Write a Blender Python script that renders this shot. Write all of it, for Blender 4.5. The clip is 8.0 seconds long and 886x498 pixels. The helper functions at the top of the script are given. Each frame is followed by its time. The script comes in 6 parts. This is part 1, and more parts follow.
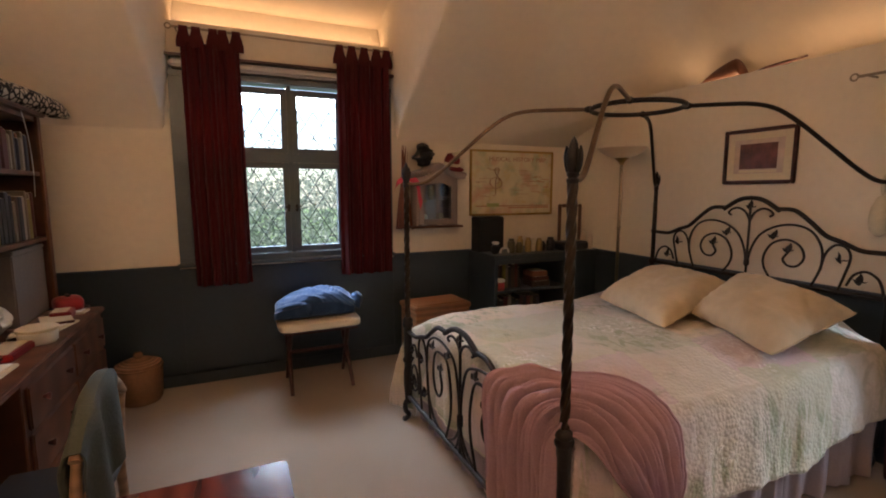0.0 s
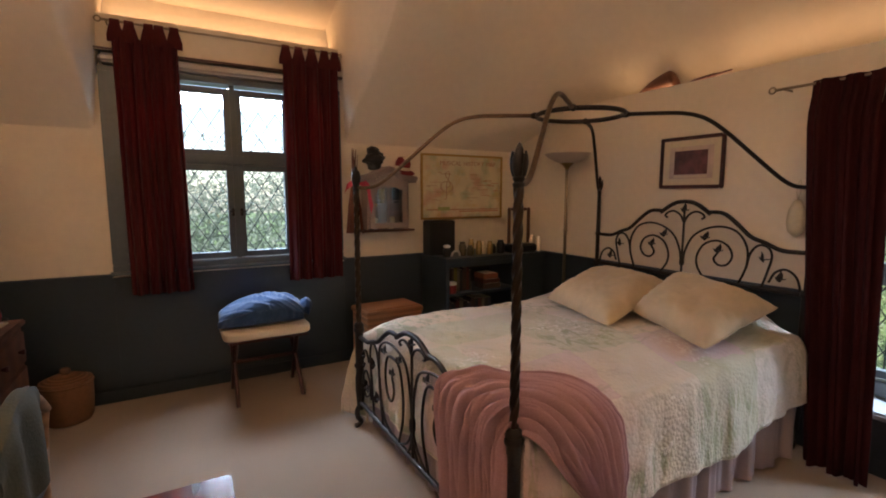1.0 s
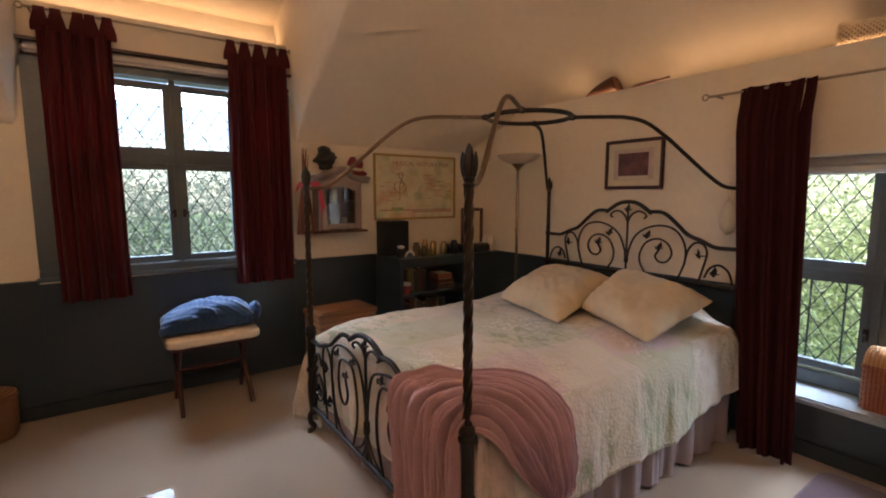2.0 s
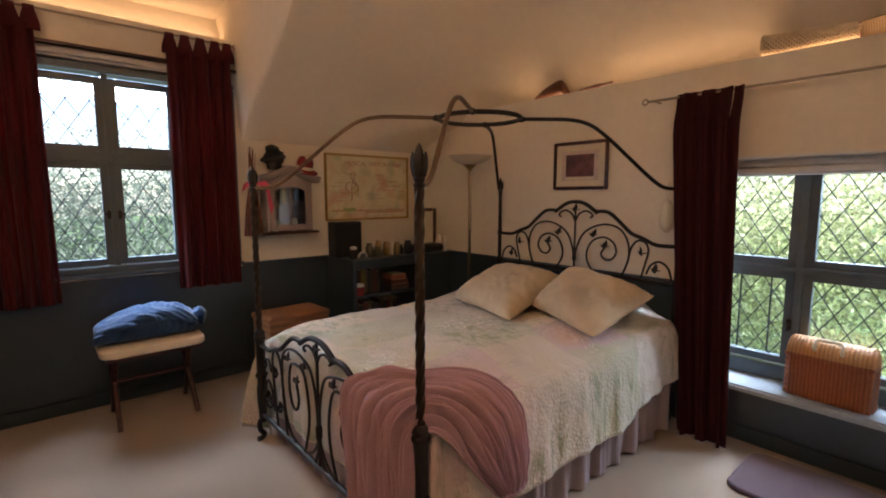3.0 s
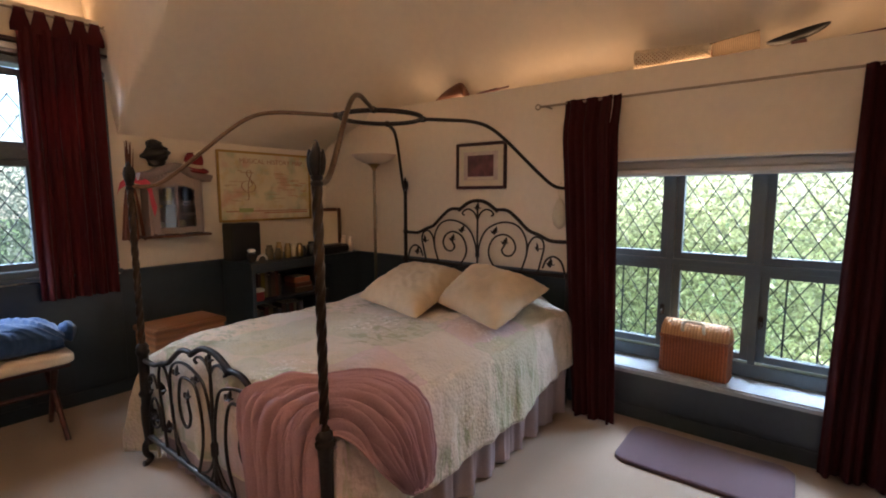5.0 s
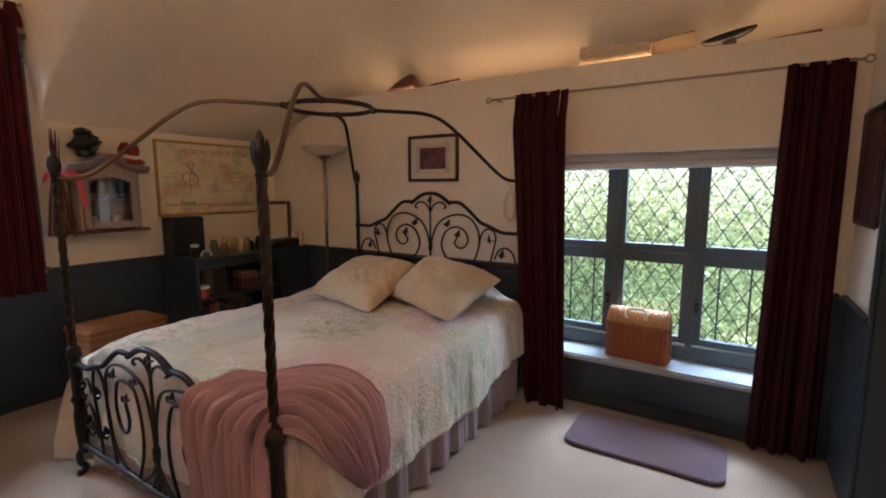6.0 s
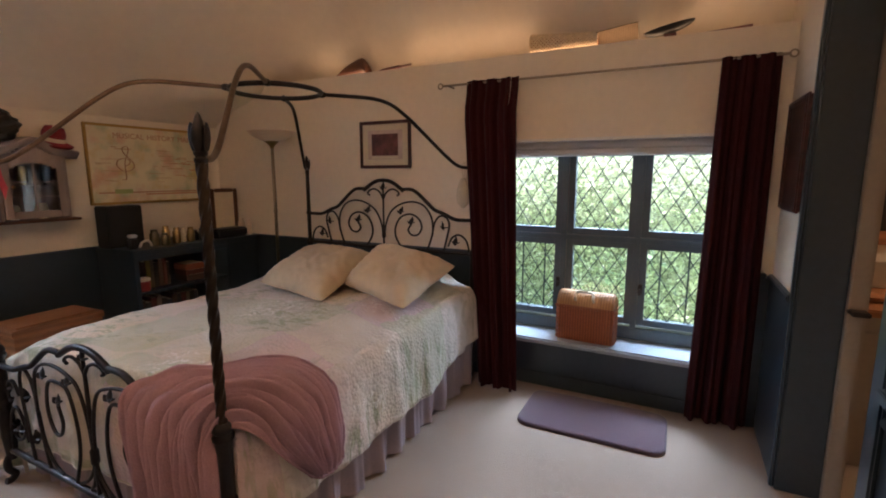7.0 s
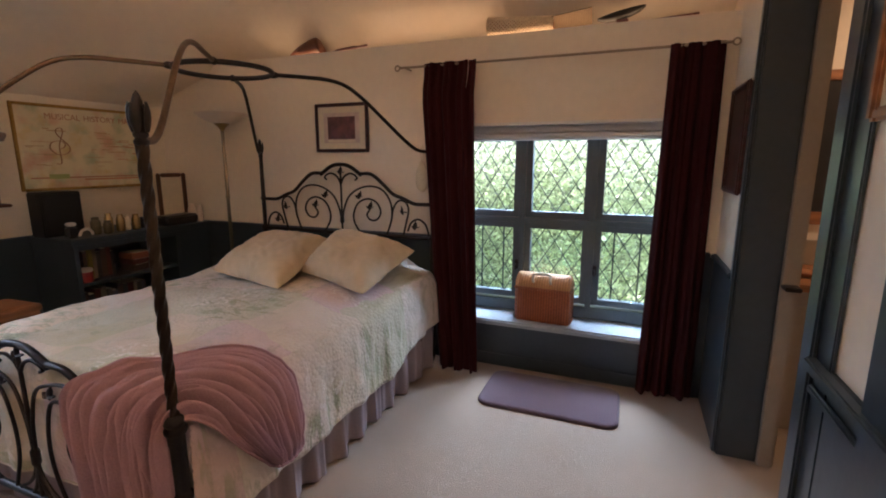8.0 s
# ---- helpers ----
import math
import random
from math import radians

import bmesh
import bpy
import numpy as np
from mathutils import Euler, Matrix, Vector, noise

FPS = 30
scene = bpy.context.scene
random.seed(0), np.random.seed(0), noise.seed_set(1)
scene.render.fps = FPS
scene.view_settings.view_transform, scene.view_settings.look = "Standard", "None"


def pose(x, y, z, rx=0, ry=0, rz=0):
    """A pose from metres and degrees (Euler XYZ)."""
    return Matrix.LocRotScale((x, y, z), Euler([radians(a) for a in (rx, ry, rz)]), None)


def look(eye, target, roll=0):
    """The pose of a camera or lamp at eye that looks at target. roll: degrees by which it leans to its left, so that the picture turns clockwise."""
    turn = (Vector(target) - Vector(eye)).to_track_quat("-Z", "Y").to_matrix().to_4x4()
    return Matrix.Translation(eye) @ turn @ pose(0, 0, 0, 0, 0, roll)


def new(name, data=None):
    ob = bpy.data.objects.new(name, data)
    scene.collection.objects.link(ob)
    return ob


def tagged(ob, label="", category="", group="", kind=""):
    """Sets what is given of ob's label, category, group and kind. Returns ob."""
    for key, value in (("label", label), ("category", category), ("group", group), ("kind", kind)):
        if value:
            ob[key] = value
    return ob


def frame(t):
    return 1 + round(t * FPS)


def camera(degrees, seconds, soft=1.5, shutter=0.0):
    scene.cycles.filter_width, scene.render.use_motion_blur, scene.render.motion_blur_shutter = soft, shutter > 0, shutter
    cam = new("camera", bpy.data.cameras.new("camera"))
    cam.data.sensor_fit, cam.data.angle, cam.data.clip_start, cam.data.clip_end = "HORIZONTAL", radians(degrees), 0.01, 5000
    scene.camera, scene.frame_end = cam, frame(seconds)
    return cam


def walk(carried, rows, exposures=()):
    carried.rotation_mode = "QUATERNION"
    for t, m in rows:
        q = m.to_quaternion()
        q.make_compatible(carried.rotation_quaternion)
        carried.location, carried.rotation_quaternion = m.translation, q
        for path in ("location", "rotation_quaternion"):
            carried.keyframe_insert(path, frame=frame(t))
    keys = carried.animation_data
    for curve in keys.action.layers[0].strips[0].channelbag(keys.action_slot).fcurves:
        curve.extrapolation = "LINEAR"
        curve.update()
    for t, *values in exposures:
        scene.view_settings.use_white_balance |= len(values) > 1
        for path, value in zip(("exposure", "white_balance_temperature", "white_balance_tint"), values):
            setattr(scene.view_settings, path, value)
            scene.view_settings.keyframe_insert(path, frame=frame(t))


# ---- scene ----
cam = camera(87.13, 8.0, soft=1.9)
PATH = [
    (0, pose(-0.034, 0.039, 1.534, 82.82, 0.06, -24.00)),
    (0.5, pose(-0.030, 0.035, 1.534, 82.91, 0.01, -26.84)),
    (1, pose(-0.025, 0.030, 1.534, 83.27, -0.02, -29.81)),
    (1.5, pose(-0.021, 0.025, 1.534, 83.33, -0.03, -32.56)),
    (3, pose(-0.008, 0.010, 1.532, 83.39, -0.03, -40.92)),
    (3.5, pose(-0.004, 0.005, 1.531, 83.41, 0.00, -43.56)),
    (4, pose(0.000, -0.000, 1.530, 83.43, 0.00, -46.27)),
    (4.5, pose(0.004, -0.005, 1.529, 83.46, 0.02, -49.25)),
    (6, pose(0.015, -0.022, 1.524, 82.53, 0.02, -57.74)),
    (6.5, pose(0.019, -0.028, 1.522, 81.74, -0.02, -60.56)),
    (7, pose(0.023, -0.034, 1.520, 81.01, -0.01, -63.23)),
    (7.5, pose(0.026, -0.040, 1.517, 80.21, 0.01, -65.67)),
    (8, pose(0.030, -0.046, 1.515, 79.18, -0.03, -68.01)),
]
walk(cam, PATH, exposures=[(0.0, 1.74, 6400, 21), (4.5, 1.73, 6080, 20), (8.0, 1.70, 5720, 20)])

# ---- world, daylight and lamps ----
world = bpy.data.worlds.new("sky_world")
scene.world = world
world.use_nodes = True
wn = world.node_tree
sky = wn.nodes.new("ShaderNodeTexSky")
sky.sky_type = "NISHITA"
sky.sun_disc = False
sky.sun_elevation = radians(40)
sky.sun_rotation = radians(225)
wn.nodes["Background"].inputs["Strength"].default_value = 0.15
wn.links.new(sky.outputs[0], wn.nodes["Background"].inputs["Color"])

sun_data = bpy.data.lights.new("sun", "SUN")
sun_data.energy, sun_data.angle, sun_data.color = 5.0, radians(3), (1.0, 0.97, 0.93)
sun = new("sun", sun_data)
sun.matrix_world = look((0, 0, 20), (15, 15, 2.2))


def area_lamp(name, eye, target, sx, sy, power, color):
    d = bpy.data.lights.new(name, "AREA")
    d.shape, d.size, d.size_y, d.energy, d.color = "RECTANGLE", sx, sy, power, color
    o = new(name, d)
    o.matrix_world = look(eye, target)
    return o


DAY = (0.68, 0.85, 1.0)
WARM = (1.0, 0.60, 0.28)
area_lamp("north_sky_light", (0.1, 5.1, 2.9), (0.42, 2.0, 0.6), 2.6, 1.2, 165, DAY)
area_lamp("east_sky_light", (4.45, 0.45, 2.45), (1.8, 0.8, 0.4), 1.7, 1.0, 118, DAY)


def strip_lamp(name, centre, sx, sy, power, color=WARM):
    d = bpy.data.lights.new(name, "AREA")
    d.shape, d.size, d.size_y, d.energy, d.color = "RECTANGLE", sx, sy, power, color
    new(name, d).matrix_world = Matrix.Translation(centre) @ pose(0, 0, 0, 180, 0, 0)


strip_lamp("east_ledge_strip_light", (3.33, 1.25, 2.345), 0.05, 3.3, 0.72)
strip_lamp("dormer_ledge_strip_light", (0.42, 4.28, 2.80), 1.6, 0.03, 0.62)
# warm fill lamps, added out of view over supposed ledges of the other two walls
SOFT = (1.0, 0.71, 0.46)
strip_lamp("south_fill_light", (-0.72, -0.42, 2.60), 1.5, 0.06, 14.5, SOFT)
strip_lamp("west_fill_light", (-1.42, 1.1, 2.60), 0.06, 2.8, 4.6, SOFT)

# ---- materials ----


def material(name, color, rough=0.6, metal=0.0, scale=40.0, var=0.15, bump=0.1, blotch=3.0, sheen=0.0, spec=0.5, tone=None, wave=None, stretch=(1, 1, 1)):
    """Colour varied at two scales, with a fine relief. wave: (scale, direction, amount) adds a wood or weave grain."""
    m = bpy.data.materials.new(name)
    m.use_nodes = True
    nt = m.node_tree
    n, l = nt.nodes, nt.links
    b = n["Principled BSDF"]
    b.inputs["Roughness"].default_value = rough
    b.inputs["Metallic"].default_value = metal
    b.inputs["Specular IOR Level"].default_value = spec
    if sheen:
        b.inputs["Sheen Weight"].default_value = sheen
        b.inputs["Sheen Roughness"].default_value = 0.4
    co = n.new("ShaderNodeTexCoord")
    mp = n.new("ShaderNodeMapping")
    mp.inputs["Scale"].default_value = stretch
    l.new(co.outputs["Object"], mp.inputs[0])
    fine, big = n.new("ShaderNodeTexNoise"), n.new("ShaderNodeTexNoise")
    for t, s, d in ((fine, scale, 4), (big, blotch, 3)):
        t.inputs["Scale"].default_value = s
        t.inputs["Detail"].default_value = d
        l.new(mp.outputs[0], t.inputs["Vector"])
    add = n.new("ShaderNodeMath")
    add.operation = "ADD"
    l.new(fine.outputs[0], add.inputs[0])
    l.new(big.outputs[0], add.inputs[1])
    height = add.outputs[0]
    if wave:
        w = n.new("ShaderNodeTexWave")
        w.bands_direction = wave[1]
        w.inputs["Scale"].default_value = wave[0]
        w.inputs["Distortion"].default_value = wave[2]
        w.inputs["Detail"].default_value = 2
        l.new(mp.outputs[0], w.inputs["Vector"])
        a2 = n.new("ShaderNodeMath")
        a2.operation = "ADD"
        l.new(height, a2.inputs[0])
        l.new(w.outputs["Fac"], a2.inputs[1])
        half = n.new("ShaderNodeMath")
        half.operation = "MULTIPLY"
        half.inputs[1].default_value = 0.667
        l.new(a2.outputs[0], half.inputs[0])
        height = half.outputs[0]
    mr = n.new("ShaderNodeMapRange")
    mr.inputs[1].default_value, mr.inputs[2].default_value = 0.6, 1.4
    l.new(height, mr.inputs[0])
    mix = n.new("ShaderNodeMix")
    mix.data_type = "RGBA"
    dark = tuple(c * (1 - var) for c in color) if tone is None else tone
    mix.inputs[6].default_value = (*dark, 1)
    mix.inputs[7].default_value = (*[min(1, c * (1 + var * 0.6)) for c in color], 1)
    l.new(mr.outputs[0], mix.inputs[0])
    l.new(mix.outputs[2], b.inputs["Base Color"])
    if bump:
        bp = n.new("ShaderNodeBump")
        bp.inputs["Strength"].default_value = bump
        bp.inputs["Distance"].default_value = 0.01
        l.new(height, bp.inputs["Height"])
        l.new(bp.outputs[0], b.inputs["Normal"])
    return m


def clear_glass(name, tint=(0.93, 0.97, 0.95)):
    m = bpy.data.materials.new(name)
    m.use_nodes = True
    b = m.node_tree.nodes["Principled BSDF"]
    b.inputs["Base Color"].default_value = (*tint, 1)
    b.inputs["Roughness"].default_value = 0.02
    b.inputs["IOR"].default_value = 1.45
    b.inputs["Transmission Weight"].default_value = 1.0
    return m


def see_through(m, colour, amount):
    """Lets some daylight glow through a cloth."""
    nt = m.node_tree
    t, mx = nt.nodes.new("ShaderNodeBsdfTranslucent"), nt.nodes.new("ShaderNodeMixShader")
    t.inputs[0].default_value = (*colour, 1)
    mx.inputs[0].default_value = amount
    nt.links.new(nt.nodes["Principled BSDF"].outputs[0], mx.inputs[1])
    nt.links.new(t.outputs[0], mx.inputs[2])
    nt.links.new(mx.outputs[0], nt.nodes["Material Output"].inputs[0])


PLASTER = material("cream_plaster", (0.77, 0.685, 0.555), 0.9, scale=22, var=0.06, bump=0.12, blotch=1.6)
CEIL = material("cream_ceiling_plaster", (0.80, 0.71, 0.58), 0.92, scale=16, var=0.05, bump=0.10, blotch=1.2)
TEAL = material("slate_teal_paint", (0.036, 0.050, 0.062), 0.30, scale=30, var=0.16, bump=0.05, blotch=2.5)
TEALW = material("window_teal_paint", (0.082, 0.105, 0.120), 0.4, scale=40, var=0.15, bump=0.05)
# teal sill paint made much paler: window glare is put into its colour
SILL_GLARE = material("glossy_teal_sill_with_glare", (0.36, 0.40, 0.42), 0.22, scale=40, var=0.15, bump=0.02)
CARPET = material("beige_carpet", (0.305, 0.234, 0.174), 0.98, scale=170, var=0.2, bump=0.5, blotch=1.3, sheen=0.3, spec=0.1)
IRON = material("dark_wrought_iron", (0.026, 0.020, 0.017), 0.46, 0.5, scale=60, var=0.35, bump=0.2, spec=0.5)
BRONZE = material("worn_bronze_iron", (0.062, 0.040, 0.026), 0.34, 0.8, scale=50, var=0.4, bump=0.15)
# tan base colour imitates reflections on the foot-end canopy arms
ARM = material("reflection_tan_bronze", (0.15, 0.095, 0.055), 0.42, 0.7, scale=40, var=0.35, bump=0.15)
VELVET = material("burgundy_curtain_cloth", (0.070, 0.009, 0.011), 0.8, scale=120, var=0.3, bump=0.15, blotch=8, sheen=0.10, spec=0.2, stretch=(1, 1, 0.15))
LINED = material("lined_maroon_curtain_cloth", (0.040, 0.007, 0.008), 0.85, scale=120, var=0.3, bump=0.15, blotch=8, spec=0.15, stretch=(1, 1, 0.15))
see_through(VELVET, (0.50, 0.04, 0.05), 0.09)
POLE = material("dull_nickel_brass", (0.26, 0.21, 0.15), 0.28, 0.95, scale=80, var=0.2, bump=0.04)
ROD = material("brushed_pewter", (0.33, 0.27, 0.20), 0.35, 0.9, scale=80, var=0.2, bump=0.05)
LEAD = material("window_lead", (0.045, 0.05, 0.05), 0.5, 0.6, scale=80, var=0.2, bump=0.1)
GLASS = clear_glass("window_glass")
BLIND = material("off_white_blind", (0.60, 0.58, 0.56), 0.85, scale=90, var=0.08, bump=0.1, stretch=(1, 1, 6))
SHEET = material("ivory_pillow_cotton", (0.60, 0.53, 0.42), 0.88, scale=70, var=0.08, bump=0.15, blotch=3, sheen=0.15, spec=0.2)
PILLOW = material("gold_ivory_pillow_cotton", (0.56, 0.445, 0.295), 0.88, scale=14, var=0.14, bump=0.45, blotch=4, sheen=0.15, spec=0.2)
THROW = material("dusty_pink_fleece", (0.40, 0.245, 0.28), 0.92, scale=130, var=0.14, bump=0.25, blotch=5, sheen=0.0, spec=0.15)
SKIRT = material("mauve_grey_cotton", (0.36, 0.29, 0.30), 0.9, scale=90, var=0.1, bump=0.1, spec=0.2)
MAT = material("mauve_bath_mat_pile", (0.108, 0.070, 0.083), 0.98, scale=200, var=0.25, bump=0.7, sheen=0.4, spec=0.1)
WICKER = material("honey_wicker", (0.30, 0.085, 0.022), 0.55, scale=60, var=0.28, bump=0.5, wave=(17, "Y", 1.2))
PALEWICKER = material("pale_wicker", (0.50, 0.25, 0.09), 0.6, scale=60, var=0.22, bump=0.5, wave=(17, "Y", 1.2))
PINE = material("aged_pine", (0.115, 0.040, 0.016), 0.5, scale=12, var=0.35, bump=0.15, wave=(5, "Y", 5), stretch=(1, 0.3, 1))
OAKBOX = material("orange_oak", (0.30, 0.125, 0.045), 0.5, scale=14, var=0.3, bump=0.12, wave=(6, "Z", 4), stretch=(0.3, 1, 1))
MAHOG = material("polished_mahogany", (0.10, 0.022, 0.016), 0.16, scale=14, var=0.4, bump=0.03, wave=(4, "X", 4), stretch=(1, 0.3, 1))
DARKWOOD = material("dark_red_wood", (0.055, 0.011, 0.009), 0.35, scale=20, var=0.35, bump=0.1, wave=(5, "Z", 3))
WHITE = material("white_paint", (0.72, 0.70, 0.66), 0.6, scale=40, var=0.05, bump=0.05)
CUSHION = material("cream_seat_fabric", (0.68, 0.60, 0.48), 0.92, scale=120, var=0.1, bump=0.3, sheen=0.2, spec=0.2)
DENIM = material("blue_denim", (0.030, 0.066, 0.145), 0.92, scale=150, var=0.25, bump=0.2, blotch=9, sheen=0.2, spec=0.2)
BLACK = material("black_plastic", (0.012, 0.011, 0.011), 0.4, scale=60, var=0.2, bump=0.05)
BRASS = material("antique_brass", (0.42, 0.30, 0.13), 0.3, 1.0, scale=60, var=0.2, bump=0.05)
GILT = material("gilt_frame", (0.44, 0.28, 0.075), 0.38, 0.85, scale=60, var=0.3, bump=0.2)
GREYWOOD = material("limed_grey_wood", (0.29, 0.225, 0.20), 0.7, scale=18, var=0.25, bump=0.2, stretch=(1, 1, 0.2))
OPAL = material("opal_glass", (0.74, 0.62, 0.50), 0.3, scale=10, var=0.03, bump=0.0)
RED = material("red_enamel", (0.26, 0.012, 0.016), 0.4, scale=40, var=0.2, bump=0.05)
CREAM = material("cream_card", (0.66, 0.58, 0.42), 0.8, scale=50, var=0.1, bump=0.05)
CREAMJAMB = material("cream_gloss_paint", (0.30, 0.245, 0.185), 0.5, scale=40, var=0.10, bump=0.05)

# ---- mesh helpers ----


def finish(bm, name, mat, smooth=False):
    bmesh.ops.recalc_face_normals(bm, faces=bm.faces)
    me = bpy.data.meshes.new(name)
    bm.to_mesh(me)
    bm.free()
    for m in mat if isinstance(mat, (list, tuple)) else [mat]:
        me.materials.append(m)
    if smooth:
        me.polygons.foreach_set("use_smooth", [True] * len(me.polygons))
        me.set_sharp_from_angle(angle=radians(50))
    return me


def part(name, bm, mat, parent, label="", smooth=False):
    ob = new(name, finish(bm, name, mat, smooth))
    ob.parent = parent
    if label:
        tagged(ob, label)
    return ob


def thing(name, loc, label, category, group="", kind=""):
    ob = new(name)
    ob.empty_display_size = 0.05
    ob.matrix_world = loc if isinstance(loc, Matrix) else pose(*loc)
    return tagged(ob, label, category, group, kind)


def solid(name, bm, mat, label, category, group="", kind="", loc=None, smooth=False):
    ob = new(name, finish(bm, name, mat, smooth))
    if loc is not None:
        ob.matrix_world = loc if isinstance(loc, Matrix) else pose(*loc)
    return tagged(ob, label, category, group, kind)


def boxy(lo, hi, bevel=0.0, bm=None, seg=2):
    """A box from corner to corner, its edges rounded by bevel."""
    own = bmesh.new()
    size = [b - a for a, b in zip(lo, hi)]
    mid = [(a + b) / 2 for a, b in zip(lo, hi)]
    bmesh.ops.create_cube(own, size=1, matrix=Matrix.Translation(mid) @ Matrix.Diagonal((*size, 1)))
    if bevel:
        bmesh.ops.bevel(own, geom=own.edges[:], offset=bevel, segments=seg, affect="EDGES", clamp_overlap=True)
    return join(bm, own)


def join(bm, other):
    if bm is None:
        return other
    tmp = bpy.data.meshes.new("tmp")
    other.to_mesh(tmp)
    other.free()
    bm.from_mesh(tmp)
    bpy.data.meshes.remove(tmp)
    return bm


def sweep(pts, r, n=8, bm=None, closed=False, flat=1.0):
    """A round bar along pts; r is one radius or one for each point."""
    bm = bm or bmesh.new()
    pts = [Vector(p) for p in pts]
    k = len(pts)
    rad = r if isinstance(r, (list, tuple)) else [r] * k
    tang = []
    for i in range(k):
        a, b = (pts[(i - 1) % k], pts[(i + 1) % k]) if closed else (pts[max(i - 1, 0)], pts[min(i + 1, k - 1)])
        tang.append((b - a).normalized())
    ref = Vector((0, 0, 1)) if abs(tang[0].z) < 0.9 else Vector((1, 0, 0))
    u = tang[0].cross(ref).normalized()
    rings = []
    for i in range(k):
        u = (u - tang[i] * u.dot(tang[i])).normalized()
        v = tang[i].cross(u)
        rings.append([bm.verts.new(pts[i] + rad[i] * (math.cos(a) * u + flat * math.sin(a) * v)) for a in [2 * math.pi * j / n for j in range(n)]])
    for i in range(k if closed else k - 1):
        p, q = rings[i], rings[(i + 1) % k]
        for j in range(n):
            bm.faces.new((p[j], p[(j + 1) % n], q[(j + 1) % n], q[j]))
    if not closed:
        bm.faces.new(rings[0][::-1])
        bm.faces.new(rings[-1])
    return bm


def lathe(profile, n=24, bm=None, at=(0, 0, 0)):
    """A turned shape from (radius, height) pairs."""
    bm = bm or bmesh.new()
    rings = [[bm.verts.new((at[0] + r * math.cos(2 * math.pi * j / n), at[1] + r * math.sin(2 * math.pi * j / n), at[2] + z)) for j in range(n)] for r, z in profile]
    for p, q in zip(rings, rings[1:]):
        for j in range(n):
            bm.faces.new((p[j], p[(j + 1) % n], q[(j + 1) % n], q[j]))
    bm.faces.new(rings[0][::-1])
    bm.faces.new(rings[-1])
    return bm


def spline(pts, steps=6):
    """Catmull-Rom through pts."""
    p = [Vector(a) for a in pts]
    p = [p[0] * 2 - p[1]] + p + [p[-1] * 2 - p[-2]]
    out = []
    for i in range(1, len(p) - 2):
        for s in range(steps):
            t = s / steps
            out.append(0.5 * (2 * p[i] + (p[i + 1] - p[i - 1]) * t + (2 * p[i - 1] - 5 * p[i] + 4 * p[i + 1] - p[i + 2]) * t * t + (3 * p[i] - p[i - 1] - 3 * p[i + 1] + p[i + 2]) * t ** 3))
    return out + [p[-2]]


def sheet(nu, nv, f, bm=None, thick=0.0):
    """A grid surface f(u, v), u and v from 0 to 1; thick gives it a back and edges, along -normal."""
    own = bmesh.new()
    g = [[own.verts.new(f(i / nu, j / nv)) for j in range(nv + 1)] for i in range(nu + 1)]
    for i in range(nu):
        for j in range(nv):
            own.faces.new((g[i][j], g[i + 1][j], g[i + 1][j + 1], g[i][j + 1]))
    if thick:
        own.normal_update()
        bmesh.ops.solidify(own, geom=own.faces[:], thickness=thick)
    return join(bm, own)


def smooth_step(t):
    t = max(0.0, min(1.0, t))
    return t * t * (3 - 2 * t)


def soft_min(a, b, k):
    h = max(0.0, min(1.0, 0.5 + 0.5 * (b - a) / k))
    return b + (a - b) * h - k * h * (1 - h)


# ---- the room's shell ----
WEST, EAST, SOUTH, NORTH = -1.55, 3.24, -0.55, 4.11
DADO = 0.96

solid("floor", boxy((WEST - 0.15, -0.72, -0.2), (3.6, 4.36, 0.0)), CARPET, "fitted beige wool carpet", "carpet", kind="structure")


solid("floor_bathroom", boxy((1.2, -2.4, -0.2), (3.75, -0.72, -0.001)), CARPET, "beige bathroom floor covering", "floor", kind="structure")


def wall_of(name, pieces, mat=PLASTER, label="cream painted plaster wall"):
    bm = None
    for lo, hi in pieces:
        bm = boxy(lo, hi, 0, bm)
    return solid(name, bm, mat, label, "wall", kind="structure")


W1 = (-0.44, 1.27, 0.96, 2.54)  # north window opening: x from, to, z from, to
W2 = (-0.30, 1.17, 0.35, 1.752)  # east window opening: y from, to, z from, to
wall_of("wall_north", [((WEST - 0.2, NORTH, -0.1), (W1[0], 4.36, 2.35)), ((W1[1], NORTH, -0.1), (3.6, 4.36, 2.35)),
                       ((W1[0], NORTH, -0.1), (W1[1], 4.36, W1[2])), ((W1[0] - 0.06, NORTH, W1[3]), (W1[1] + 0.06, 4.36, 2.768)),
                       ((W1[0] - 0.1, 4.36, W1[3]), (W1[1] + 0.1, 4.42, 3.3))])
wall_of("wall_east", [((EAST, W2[1], -0.1), (3.6, 4.36, 2.335)), ((EAST, SOUTH - 0.3, -0.1), (3.6, W2[0], 2.335)),
                      ((EAST, W2[0], -0.1), (3.6, W2[1], W2[2])), ((EAST, W2[0], W2[3]), (3.6, W2[1], 2.335)),
                      ((3.6, SOUTH - 0.3, 2.2), (3.66, 4.36, 3.4))])
wall_of("wall_west", [((WEST - 0.15, -0.9, -0.1), (WEST, 4.36, 3.6))])
DOOR = (1.560, 2.62, 2.42)  # doorway in the south wall: x from, to, head height
wall_of("wall_south", [((WEST - 0.15, -0.72, -0.1), (DOOR[0], SOUTH, 3.6)), ((DOOR[1], -0.72, -0.1), (3.6, SOUTH, 3.6)),
                       ((DOOR[0], -0.72, DOOR[2]), (DOOR[1], SOUTH, 3.6))])


